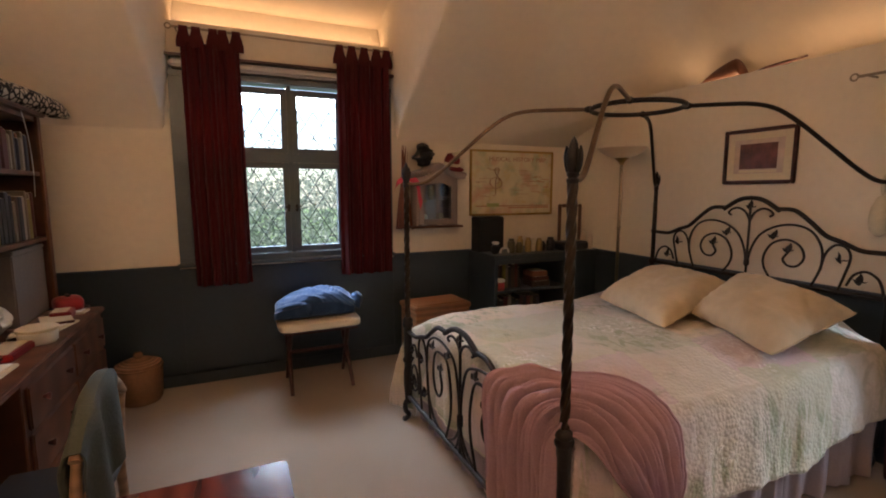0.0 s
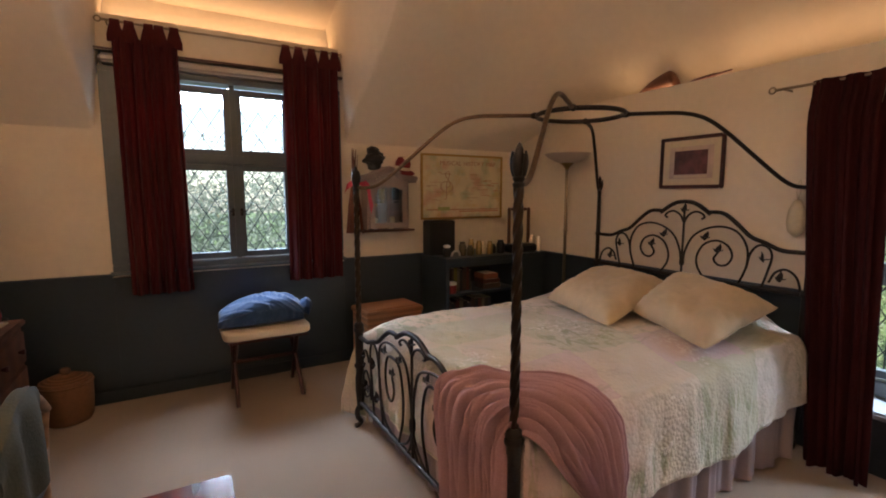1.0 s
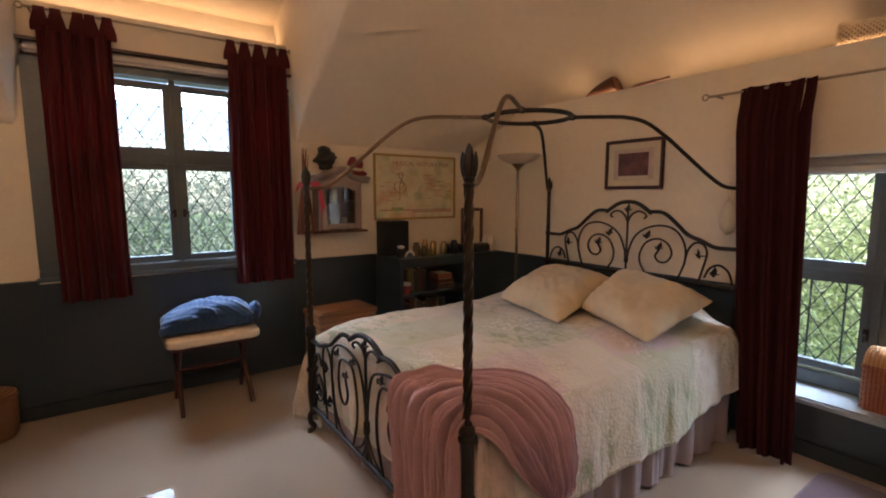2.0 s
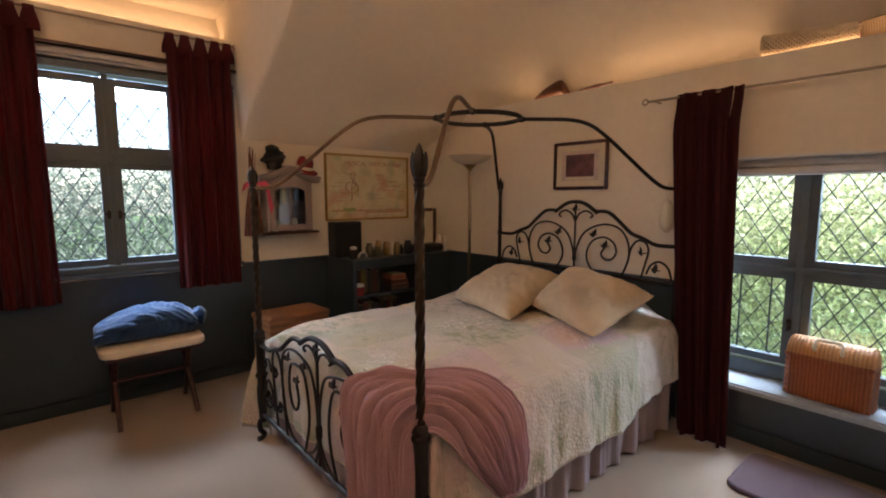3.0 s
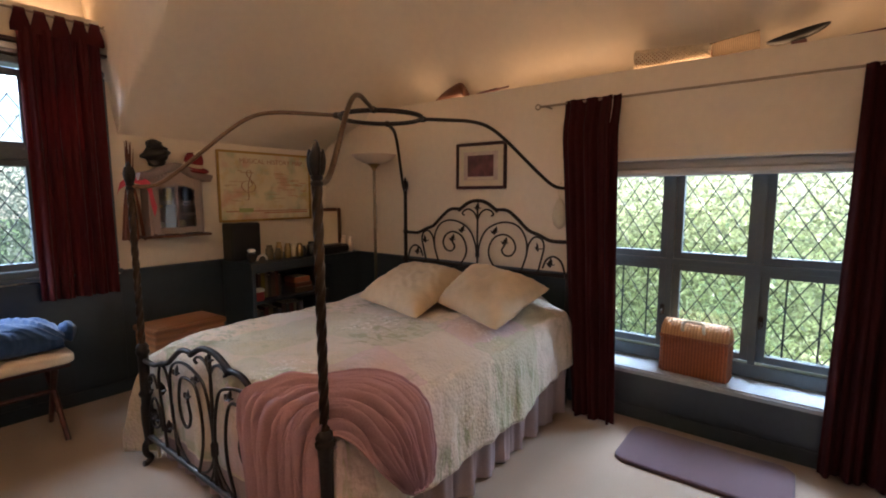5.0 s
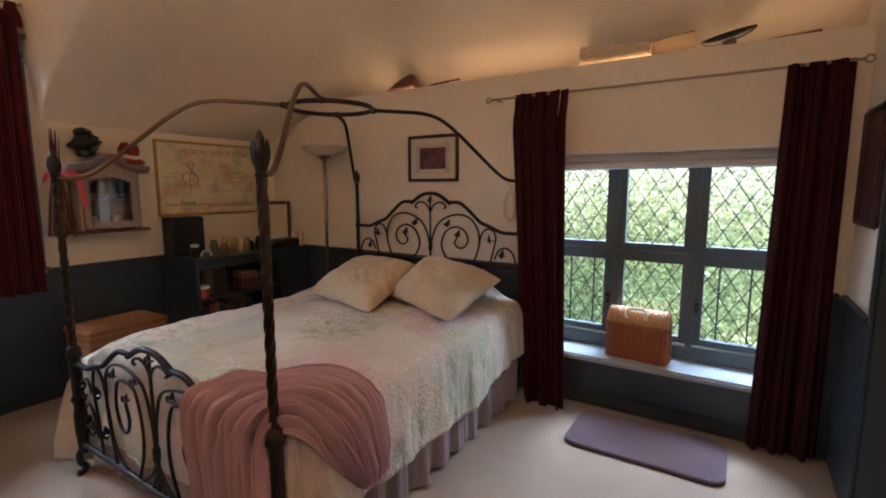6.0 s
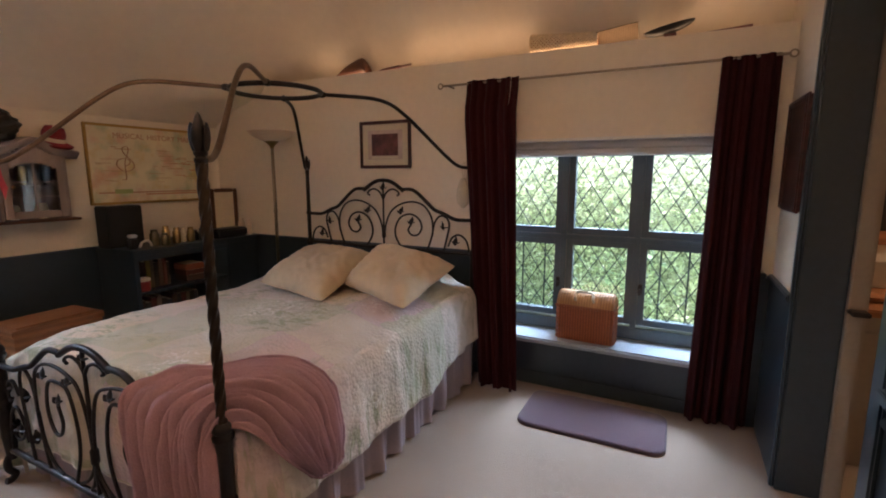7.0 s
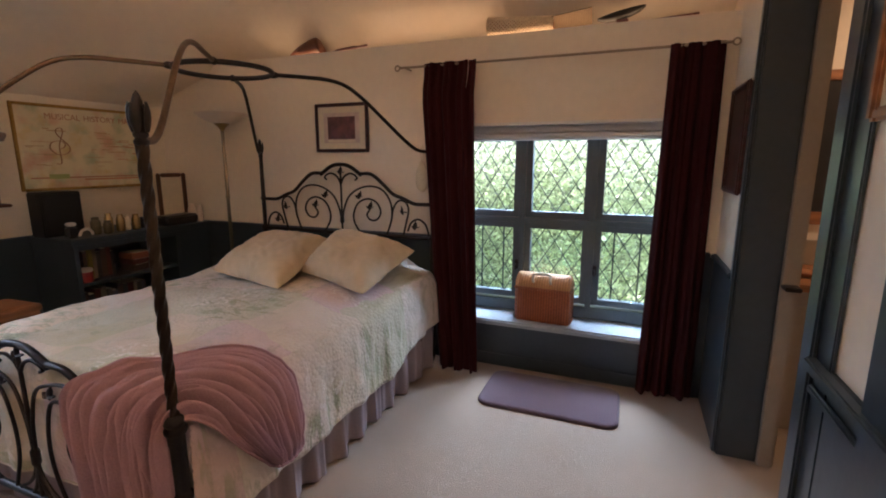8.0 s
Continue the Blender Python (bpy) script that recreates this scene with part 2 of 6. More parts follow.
def ceiling_height(x, y):
    a = 2.045 + (NORTH - y) * 0.97 - 0.42 * smooth_step((x - 2.2) / 1.1)
    if x > 2.2:
        a = max(a, 2.045 + (NORTH - y) * 0.30)
    a -= 0.07 * math.exp(-max(0.0, NORTH - y) / 0.09)
    east = 2.37 + (3.56 - x) * 1.10
    flare = 0.11 * smooth_step((NORTH - y) / 0.9)
    inside = smooth_step((x - (W1[0] - 0.05 - flare)) / 0.10) * smooth_step(((W1[1] + 0.06 + flare) - x) / 0.10)
    dormer = 2.98 + (4.36 - y) * 0.42
    slope = a + (max(dormer, a) - a) * inside
    return soft_min(soft_min(slope, east, 0.35), 3.35, 0.5)


xs = sorted({round(WEST - 0.1 + i * 0.06, 3) for i in range(88)} | {round(W1[0] - 0.2 + i * 0.02, 3) for i in range(14)} | {round(W1[1] - 0.06 + i * 0.02, 3) for i in range(14)})
ys = [-0.7 + i * 0.06 for i in range(85)]
bm = bmesh.new()
grid = [[bm.verts.new((x, y, ceiling_height(x, y))) for y in ys] for x in xs]
for i in range(len(xs) - 1):
    for j in range(len(ys) - 1):
        bm.faces.new((grid[i][j], grid[i][j + 1], grid[i + 1][j + 1], grid[i + 1][j]))
ceiling = solid("ceiling", bm, CEIL, "sloping cream plaster ceiling with a dormer", "ceiling", kind="structure", smooth=True)
mod = ceiling.modifiers.new("thickness", "SOLIDIFY")
mod.thickness, mod.offset = 0.08, 1.0
# unseen slab added above, so that no daylight comes through the plaster
solid("roof", boxy((-1.8, -3.3, 3.75), (3.9, 4.5, 3.9)), DARKWOOD, "plain dark slab added to block daylight", "roof", kind="structure")

# unseen ledges, added to carry the south and west fill lamps
solid("added_ledge_south", boxy((WEST, SOUTH, 2.46), (0.60, SOUTH + 0.2, 2.56), 0.01), PLASTER, "cream plaster ledge, unseen, added under a fill lamp", "ledge", kind="structure")
solid("added_ledge_west", boxy((WEST, SOUTH + 0.2, 2.46), (WEST + 0.2, 2.6, 2.56), 0.01), PLASTER, "cream plaster ledge, unseen, added under a fill lamp", "ledge", kind="structure")

# wainscot, rails and skirting in slate teal
def panelled(name, lo, hi):
    solid(name, boxy(lo, hi, 0.002), TEAL, "slate teal painted wainscot", "wainscot", kind="structure")


panelled("wainscot_north_west", (WEST, NORTH - 0.012, 0.0), (W1[0], NORTH - 0.0005, DADO - 0.03))
panelled("wainscot_north", (W1[0], NORTH - 0.012, 0.0), (W1[1], NORTH - 0.0005, DADO - 0.03))
panelled("wainscot_north_east", (W1[1], NORTH - 0.012, 0.0), (EAST - 0.012, NORTH - 0.0005, DADO - 0.03))
panelled("wainscot_east", (EAST - 0.012, W2[1], 0.0), (EAST - 0.0005, NORTH - 0.012, DADO - 0.03))
panelled("wainscot_under_window", (EAST - 0.012, W2[0], 0.0), (EAST - 0.0005, W2[1], W2[2] - 0.032))
panelled("wainscot_east_south", (EAST - 0.012, SOUTH + 0.012, 0.0), (EAST - 0.0005, W2[0], DADO - 0.03))
panelled("wainscot_south_east", (DOOR[1] + 0.038, SOUTH + 0.0005, 0.0), (EAST, SOUTH + 0.012, DADO - 0.03))
panelled("wainscot_south", (WEST, SOUTH + 0.0005, 0.0), (DOOR[0] - 0.161, SOUTH + 0.012, 0.995))
panelled("wainscot_west", (WEST + 0.0005, SOUTH + 0.012, 0.0), (WEST + 0.012, NORTH - 0.012, DADO - 0.03))


def rail_bar(name, lo, hi, label="slate teal dado rail"):
    solid(name, boxy(lo, hi, 0.006), TEAL, label, "rail", kind="structure")


for k, (a, b) in enumerate([(WEST, W1[0]), (W1[1], EAST - 0.03)]):
    rail_bar(f"trim_dado_north_{k + 1}", (a, NORTH - 0.032, DADO - 0.03), (b, NORTH - 0.0005, DADO))
rail_bar("trim_dado_east_1", (EAST - 0.032, W2[1], DADO - 0.03), (EAST - 0.0005, NORTH - 0.033, DADO))
rail_bar("trim_dado_east_2", (EAST - 0.032, SOUTH + 0.033, DADO - 0.03), (EAST - 0.0005, W2[0], DADO))
rail_bar("trim_dado_south_1", (DOOR[1] + 0.038, SOUTH + 0.0005, DADO - 0.03), (EAST - 0.033, SOUTH + 0.032, DADO))
rail_bar("trim_dado_south_2", (WEST + 0.03, SOUTH + 0.0145, 0.965), (DOOR[0] - 0.076, SOUTH + 0.046, 1.0))
rail_bar("trim_dado_south_3", (WEST + 0.03, SOUTH + 0.0145, 0.90), (DOOR[0] - 0.076, SOUTH + 0.030, 0.925))
rail_bar("baseboard_north", (WEST, NORTH - 0.024, 0.0), (EAST - 0.03, NORTH - 0.0125, 0.10), "slate teal baseboard")
rail_bar("baseboard_east", (EAST - 0.024, SOUTH + 0.03, 0.0), (EAST - 0.0125, NORTH - 0.026, 0.10), "slate teal baseboard")

# ---- windows ----


def came_lattice(bm, u0, u1, v0, v1, place, dw, dh, w=0.0034, upright=0):
    """Lead strips in diamonds over a pane, cut at its edges."""
    def strip(a, b):
        sweep([place(*a), place(*b)], w, 4, bm)
    du = u1 - u0
    dv = v1 - v0
    slope = dh / dw
    n0 = int(math.ceil((du * slope + dv) / dh)) + 2
    for sgn in (1, -1):
        for k in range(-n0, n0 + 1):
            pts = []
            c = k * dh + (0.5 * dh)
            # v = sgn * slope * u + c, in the pane's own coordinates
            lo_u, hi_u = 0.0, du
            va, vb = sgn * slope * lo_u + c, sgn * slope * hi_u + c
            cand = []
            for uu, vv in ((lo_u, va), (hi_u, vb)):
                if 0 <= vv <= dv:
                    cand.append((uu, vv))
            for vv in (0.0, dv):
                uu = (vv - c) / (sgn * slope)
                if 0 < uu < du:
                    cand.append((uu, vv))
            if len(cand) >= 2:
                cand.sort()
                a, b = cand[0], cand[-1]
                if math.hypot(b[0] - a[0], b[1] - a[1]) > 0.02:
                    strip((u0 + a[0], v0 + a[1]), (u0 + b[0], v0 + b[1]))
    for k in range(upright):
        uu = u0 + du * (k + 0.5) / upright
        sweep([place(uu, v0, 0.03), place(uu, v1, 0.03)], 0.006, 6, bm)


def light_of(win, u0, u1, v0, v1, box_at, place, bevel=0.004, sash=0.045, dw=0.132, dh=0.205, upright=0):
    """One sash with its four frame bars, its pane and its lead."""
    bm = None
    s = sash
    for a, b, c, d in ((u0 - s, u0, v0 - s, v1 + s), (u1, u1 + s, v0 - s, v1 + s), (u0, u1, v0 - s, v0), (u0, u1, v1, v1 + s)):
        lo, hi = box_at(a, c, 0), box_at(b, d, 1)
        bm = boxy([min(p, q) for p, q in zip(lo, hi)], [max(p, q) for p, q in zip(lo, hi)], bevel, bm)
    frame_part = part("sash", bm, TEALW, win)
    lo, hi = place(u0, v0, 0.004), place(u1, v1, 0.008)
    pane = part("pane", boxy([min(p, q) for p, q in zip(lo, hi)], [max(p, q) for p, q in zip(lo, hi)]), GLASS, frame_part, "clear leaded glass")
    pane.visible_shadow = False
    bm = bmesh.new()
    came_lattice(bm, u0, u1, v0, v1, place, dw, dh, upright=upright)
    part("lead_lattice", bm, LEAD, frame_part, "diamond lead lattice")
    return frame_part


# north window, four lights wide and two high
win1 = thing("window_1", (0, 0, 0), "slate teal leaded casement window with diamond panes", "window", kind="structure")
n_place = lambda u, v, off=0.0: (u, 4.165 + off, v)
n_box = lambda u, v, k: (u, 4.135 if k == 0 else 4.20, v)
bm = None
for lo, hi in (((-0.44, 4.09, 2.375), (1.27, 4.26, 2.42)), ((-0.44, 4.09, 0.965), (1.27, 4.26, 1.02)), ((-0.44, 4.09, 1.02), (-0.335, 4.26, 2.375)), ((1.175, 4.09, 1.02), (1.27, 4.26, 2.375)), ((-0.44, 4.21, 2.42), (1.27, 4.26, 2.54))):
    bm = boxy(lo, hi, 0.006, bm)
part("window_frame", bm, TEALW, win1)
part("window_sill", boxy((-0.46, 4.06, 0.945), (1.29, 4.13, 0.972), 0.008), TEALW, win1)
bm = None
for x in (-0.0, 0.409, 0.85):
    bm = boxy((x - 0.019, 4.125, 1.02), (x + 0.019, 4.24, 2.375), 0.004, bm)
part("mullion", bm, TEALW, win1)
part("transom", boxy((-0.335, 4.120, 1.762), (1.175, 4.24, 1.832), 0.005), TEALW, win1)
for u0, u1 in ((-0.29, -0.065), (0.055, 0.345), (0.473, 0.79), (0.91, 1.13)):
    light_of(win1, u0, u1, 1.07, 1.716, n_box, n_place)
    light_of(win1, u0, u1, 1.878, 2.305, n_box, n_place)
for x in (0.375, 0.440):
    b = boxy((x - 0.012, 4.10, 1.36), (x + 0.012, 4.136, 1.42), 0.004)
    sweep([(x, 4.11, 1.39), (x, 4.085, 1.39), (x + (0.03 if x > 0.4 else -0.03), 4.08, 1.40)], 0.006, 8, b)
    part("window_catch", b, IRON, win1, "black iron catch", smooth=True)
solid("roller_blind_north", boxy((-0.43, 4.075, 2.44), (1.26, 4.20, 2.505), 0.02, seg=3), BLIND, "rolled white blind above the window", "blind", smooth=True)
solid("trim_window_head", boxy((-0.47, 4.055, 2.512), (1.30, 4.11, 2.532), 0.004), DARKWOOD, "thin dark moulding over the window", "trim", kind="structure")

# east window, three lights wide and two high, over a deep sill
win2 = thing("window_2", (0, 0, 0), "slate teal leaded window with six diamond-paned lights", "window", kind="structure")
e_place = lambda u, v, off=0.0: (3.515 + off, u, v)
e_box = lambda u, v, k: (3.485 if k == 0 else 3.545, u, v)
bm = None
for lo, hi in (((3.47, -0.30, 1.695), (3.57, 1.17, 1.75)), ((3.47, -0.30, 0.36), (3.57, 1.17, 0.452)), ((3.47, -0.30, 0.452), (3.57, -0.262, 1.695)), ((3.47, 1.162, 0.452), (3.57, 1.17, 1.695))):
    bm = boxy(lo, hi, 0.005, bm)
part("window_frame", bm, TEALW, win2)
bm = None
for y in (0.706, 0.20):
    bm = boxy((3.465, y - 0.020, 0.452), (3.565, y + 0.020, 1.695), 0.004, bm)
part("mullion", bm, TEALW, win2)
part("transom", boxy((3.46, -0.262, 1.058), (3.565, 1.162, 1.094), 0.005), TEALW, win2)
part("window_sill", boxy((EAST - 0.035, W2[0], 0.315), (3.485, W2[1], 0.356), 0.012, seg=3), SILL_GLARE, win2, "glossy slate teal window seat board, pale with painted-in glare")
for u0, u1 in ((0.773, 1.118), (0.265, 0.639), (-0.215, 0.135)):
    light_of(win2, u0, u1, 0.512, 1.012, e_box, e_place, upright=2 if u0 != 0.265 else 0)
    light_of(win2, u0, u1, 1.140, 1.652, e_box, e_place)
for y in (0.735, 0.165):
    b = boxy((3.455, y - 0.014, 0.70), (3.486, y + 0.014, 0.77), 0.004)
    sweep([(3.46, y, 0.735), (3.43, y, 0.735), (3.425, y, 0.70)], 0.008, 8, b)
    part("window_catch", b, IRON, win2, "black iron catch", smooth=True)
blind = thing("roman_blind", (0, 0, 0), "folded off-white blind under the window head", "blind")
part("lower_fold", boxy((3.30, W2[0] + 0.01, 1.652), (3.44, W2[1] - 0.01, 1.704), 0.015, seg=3), BLIND, blind, smooth=True)
for k in range(3):
    part("fold", boxy((3.29 + k * 0.006, W2[0] + 0.012, 1.705 + k * 0.014), (3.42, W2[1] - 0.012, 1.718 + k * 0.014), 0.004), BLIND, blind, smooth=True)

solid("trim_window_recess", boxy((EAST - 0.006, W2[0], W2[3] - 0.004), (3.47, W2[1], W2[3] + 0.014), 0.002), WHITE, "white painted soffit edge of the window recess", "trim", kind="structure")

# ---- outdoors ----
GRASSY = material("far_green", (0.10, 0.17, 0.05), 0.9, scale=3, var=0.4, bump=0.0)
solid("ground", boxy((-120, -120, -3.3), (120, 120, -3.0)), GRASSY, "grass and shrubs outside", "ground", kind="structure")


def leaf_mass(name, n, centre, spread, size, colour, seed, label, dark=0.40, light=1.9):
    rng = np.random.default_rng(seed)
    clump = rng.uniform(-1, 1, (140, 3)) * spread + centre
    p = clump[rng.integers(0, 140, n)] + rng.normal(0, 1, (n, 3)) * np.array(spread) * 0.16
    d = rng.normal(0, 1, (n, 3)); d /= np.linalg.norm(d, axis=1)[:, None]
    e = np.cross(d, rng.normal(0, 1, (n, 3))); e /= np.linalg.norm(e, axis=1)[:, None]
    s = size * rng.uniform(0.5, 1.3, (n, 1))
    v = np.stack([p - d * s, p + e * s * 0.45, p + d * s, p - e * s * 0.45], 1).reshape(-1, 3)
    f = np.arange(4 * n).reshape(-1, 4)
    me = bpy.data.meshes.new(name)
    me.from_pydata(v.tolist(), [], f.tolist())
    m = bpy.data.materials.new(name + "_green")
    m.use_nodes = True
    nt = m.node_tree
    b = nt.nodes["Principled BSDF"]
    g = nt.nodes.new("ShaderNodeNewGeometry")
    r = nt.nodes.new("ShaderNodeValToRGB")
    r.color_ramp.elements[0].color = (*[c * dark for c in colour], 1)
    r.color_ramp.elements[1].color = (*[min(1, c * light) for c in colour], 1)
    nt.links.new(g.outputs["Random Per Island"], r.inputs[0])
    nt.links.new(r.outputs[0], b.inputs["Base Color"])
    b.inputs["Roughness"].default_value = 0.55
    tr = nt.nodes.new("ShaderNodeBsdfTranslucent")
    mx = nt.nodes.new("ShaderNodeMixShader")
    mx.inputs[0].default_value = 0.45
    nt.links.new(r.outputs[0], tr.inputs[0])
    nt.links.new(b.outputs[0], mx.inputs[1])
    nt.links.new(tr.outputs[0], mx.inputs[2])
    nt.links.new(mx.outputs[0], nt.nodes["Material Output"].inputs[0])
    me.materials.append(m)
    return tagged(new(name, me), label, "foliage", kind="stuff")


leaf_mass("ivy_hedge", 70000, (7.0, 0.8, -0.2), (1.0, 3.4, 2.0), 0.045, (0.48, 0.53, 0.33), 3, "sunlit green hedge leaves outside the window")
leaf_mass("tree_leaves", 60000, (10.5, 2.0, 2.6), (1.6, 5.5, 3.4), 0.07, (0.52, 0.57, 0.42), 4, "bright green tree leaves outside")
leaf_mass("far_tree_leaves", 150000, (1.5, 16.0, -1.2), (9.0, 2.5, 3.6), 0.065, (0.17, 0.215, 0.17), 5, "pale green trees beyond the garden", 0.75, 1.3)

# ---- the four-poster bed ----
BX0, BX1, BY0, BY1 = 0.965, 3.14, 1.29, 2.855
BMID = (BY0 + BY1) / 2
bed = thing("four_poster_bed", (0, 0, 0), "dark wrought-iron four-poster bed with scrolled ends and a canopy ring", "bed")


def twisted(x, y, z0, z1, r=0.023, turns=11, lobes=4, n=24):
    bm = bmesh.new()
    steps = 300
    rings = []
    for i in range(steps + 1):
        t = i / steps
        rings.append([bm.verts.new((x + r * (1 + 0.15 * math.cos(lobes * a - t * turns * 2 * math.pi)) * math.cos(a), y + r * (1 + 0.15 * math.cos(lobes * a - t * turns * 2 * math.pi)) * math.sin(a), z0 + (z1 - z0) * t)) for a in [2 * math.pi * j / n for j in range(n)]])
    for p, q in zip(rings, rings[1:]):
        for j in range(n):
            bm.faces.new((p[j], p[(j + 1) % n], q[(j + 1) % n], q[j]))
    bm.faces.new(rings[0][::-1]); bm.faces.new(rings[-1])
    return bm


def leaf_blade(c, d, length, width, bm=None, thick=0.006):
    """A small forged leaf at c, pointing along d, in the plane across x."""
    c, d = Vector(c), Vector(d).normalized()
    s = d.cross(Vector((1, 0, 0))).normalized()
    pts = [c + d * (length * t) + s * (0.004 * math.sin(6 * t)) for t in [i / 8 for i in range(9)]]
    rr = [max(0.003, width * math.sin(math.pi * min(1, (i / 8) ** 0.75)) ** 0.8) for i in range(9)]
    return sweep(pts, rr, 8, bm, flat=0.35)


def finial(x, y, z, k0=0.82):
    """A tall bud held by broad pointed leaves over a double collar."""
    bm = lathe([(0.026 * k0, -0.022), (0.040 * k0, -0.016), (0.042 * k0, -0.006), (0.030 * k0, 0.0), (0.040 * k0, 0.006), (0.042 * k0, 0.014), (0.024 * k0, 0.022), (0.024 * k0, 0.05), (0.030 * k0, 0.075), (0.028 * k0, 0.105), (0.016 * k0, 0.122), (0.003 * k0, 0.132)], 16, at=(x, y, z))
    for k in range(4):
        a = 2 * math.pi * k / 4 + 0.5
        def petal(u, v):
            h = 0.018 + 0.082 * u
            w = 0.62 * math.sin(math.pi * (0.12 + 0.86 * u)) ** 0.8 * (v - 0.5) * 2
            r = k0 * (0.026 + 0.030 * math.sin(math.pi * min(1.0, 0.15 + 0.62 * u)) - 0.006 * (2 * v - 1) ** 2)
            return Vector((x + r * math.cos(a + w), y + r * math.sin(a + w), z + h))
        sheet(8, 6, petal, bm, thick=0.004)
    return bm


def foot_scroll(x, y, sx):
    bm = lathe([(0.026, 0.30), (0.030, 0.24), (0.024, 0.16), (0.022, 0.12)][::-1], 14, at=(x, y, 0))
    sweep(spline([(x, y, 0.15), (x + sx * 0.022, y, 0.115), (x + sx * 0.020, y, 0.07), (x - sx * 0.002, y, 0.035), (x + sx * 0.02, y, 0.012), (x + sx * 0.038, y, 0.014)], 4), 0.017, 10, bm)
    return bm


NEAR_X, NEAR_Y = 0.976, 1.268  # the foot post by the open side stands a little out
for x, y, sx, zb in ((NEAR_X, NEAR_Y, -1, 1.575), (BX0, BY1, -1, 1.575), (BX1, BY0, -1, 1.575), (BX1, BY1, -1, 1.575)):
    slim = 0.0160 if x < 2 else 0.0165
    if x < 2:
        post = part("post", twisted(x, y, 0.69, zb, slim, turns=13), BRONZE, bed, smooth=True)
        part("post_shaft", lathe([(0.026, 0.42), (0.027, 0.64), (0.034, 0.65), (0.036, 0.665), (0.030, 0.675), (0.034, 0.685), (0.028, 0.70), (0.020, 0.71)], 16, at=(x, y, 0)), IRON, post, smooth=True)
    else:
        post = part("post", lathe([(slim, 0.95), (slim, 1.18), (slim + 0.006, 1.19), (slim + 0.006, 1.205), (slim, 1.215), (slim * 0.9, zb)], 16, at=(x, y, 0)), IRON, bed, smooth=True)
    low = lathe([(0.031, 0.24), (0.031, 0.34), (0.026, 0.36), (0.026, 0.40), (0.034, 0.41), (0.036, 0.425), (0.026, 0.44)] if x < 2 else [(0.024, 0.24), (0.024, 0.93), (0.032, 0.94), (0.032, 0.96), (0.022, 0.97)], 16, at=(x, y, 0))
    part("post_base", low, IRON, post, smooth=True)
    part("finial", finial(x, y, zb + (0.0 if x < 2 else -0.02), 0.50 if x < 2 else 0.44), IRON, post, "leaf-bud finial", smooth=True)
    part("foot", foot_scroll(x, y, sx), IRON, post, "scrolled foot", smooth=True)

RING = Vector(((BX0 + BX1) / 2 + 0.02, BMID, 1.995))
ring_pts = [RING + Vector((0.25 * math.cos(a), 0.25 * math.sin(a), 0)) for a in [2 * math.pi * j / 40 for j in range(40)]]
part("canopy_ring", sweep(ring_pts, 0.0135, 10, closed=True), IRON, bed, "round iron canopy ring", smooth=True)
for x, y in ((NEAR_X, NEAR_Y), (BX0, BY1), (BX1, BY0), (BX1, BY1)):
    p = Vector((x, y, 0))
    d = Vector((RING.x - x, RING.y - y, 0))
    reach = d.length - 0.25
    d.normalize()
    prof = [(0.0, 1.575), (0.05, 1.572), (0.13, 1.585), (0.22, 1.645), (0.36, 1.765), (0.50, 1.885), (0.62, 1.965), (0.74, 1.995), (0.90, 1.998), (reach, 1.996)]
    if x < 2 and y < 2:
        prof = [(0.0, 1.575), (0.05, 1.570), (0.12, 1.580), (0.20, 1.630), (0.33, 1.755), (0.47, 1.885), (0.60, 1.965), (0.74, 1.997), (0.90, 1.998), (reach, 1.996)]
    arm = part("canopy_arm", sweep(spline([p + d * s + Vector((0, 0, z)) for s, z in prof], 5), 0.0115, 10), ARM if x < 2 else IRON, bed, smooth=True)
    e = p + d * reach + Vector((0, 0, 1.996))
    part("collar", sweep([e - d * 0.035, e - d * 0.02, e, e + d * 0.012], [0.012, 0.019, 0.019, 0.012], 10), IRON, arm, smooth=True)

RAIL = [(-0.772, 1.195), (-0.70, 1.193), (-0.62, 1.197), (-0.53, 1.235), (-0.45, 1.265), (-0.37, 1.335), (-0.30, 1.392), (-0.25, 1.412), (-0.18, 1.412)]
ARCH = [(-0.185, 1.40), (-0.15, 1.425), (-0.10, 1.458), (-0.05, 1.477), (0.0, 1.482)]
CURLS = [
    [(0.0, 1.33), (-0.03, 1.385), (-0.08, 1.412), (-0.125, 1.402), (-0.147, 1.377), (-0.128, 1.362)],
    [(-0.005, 1.03), (-0.02, 1.13), (-0.07, 1.235), (-0.16, 1.297), (-0.27, 1.318), (-0.37, 1.287), (-0.43, 1.20), (-0.44, 1.10), (-0.42, 1.02), (-0.39, 0.945)],
    [(-0.17, 0.945), (-0.115, 1.03), (-0.11, 1.11), (-0.155, 1.19), (-0.24, 1.222), (-0.315, 1.192), (-0.345, 1.125), (-0.315, 1.068), (-0.26, 1.058), (-0.226, 1.095), (-0.25, 1.14)],
    [(-0.435, 1.06), (-0.455, 1.16), (-0.50, 1.215), (-0.555, 1.205), (-0.578, 1.15), (-0.56, 1.06), (-0.53, 0.945)],
    [(-0.57, 0.99), (-0.60, 1.055), (-0.655, 1.082), (-0.71, 1.05), (-0.735, 0.99), (-0.74, 0.945)],
]
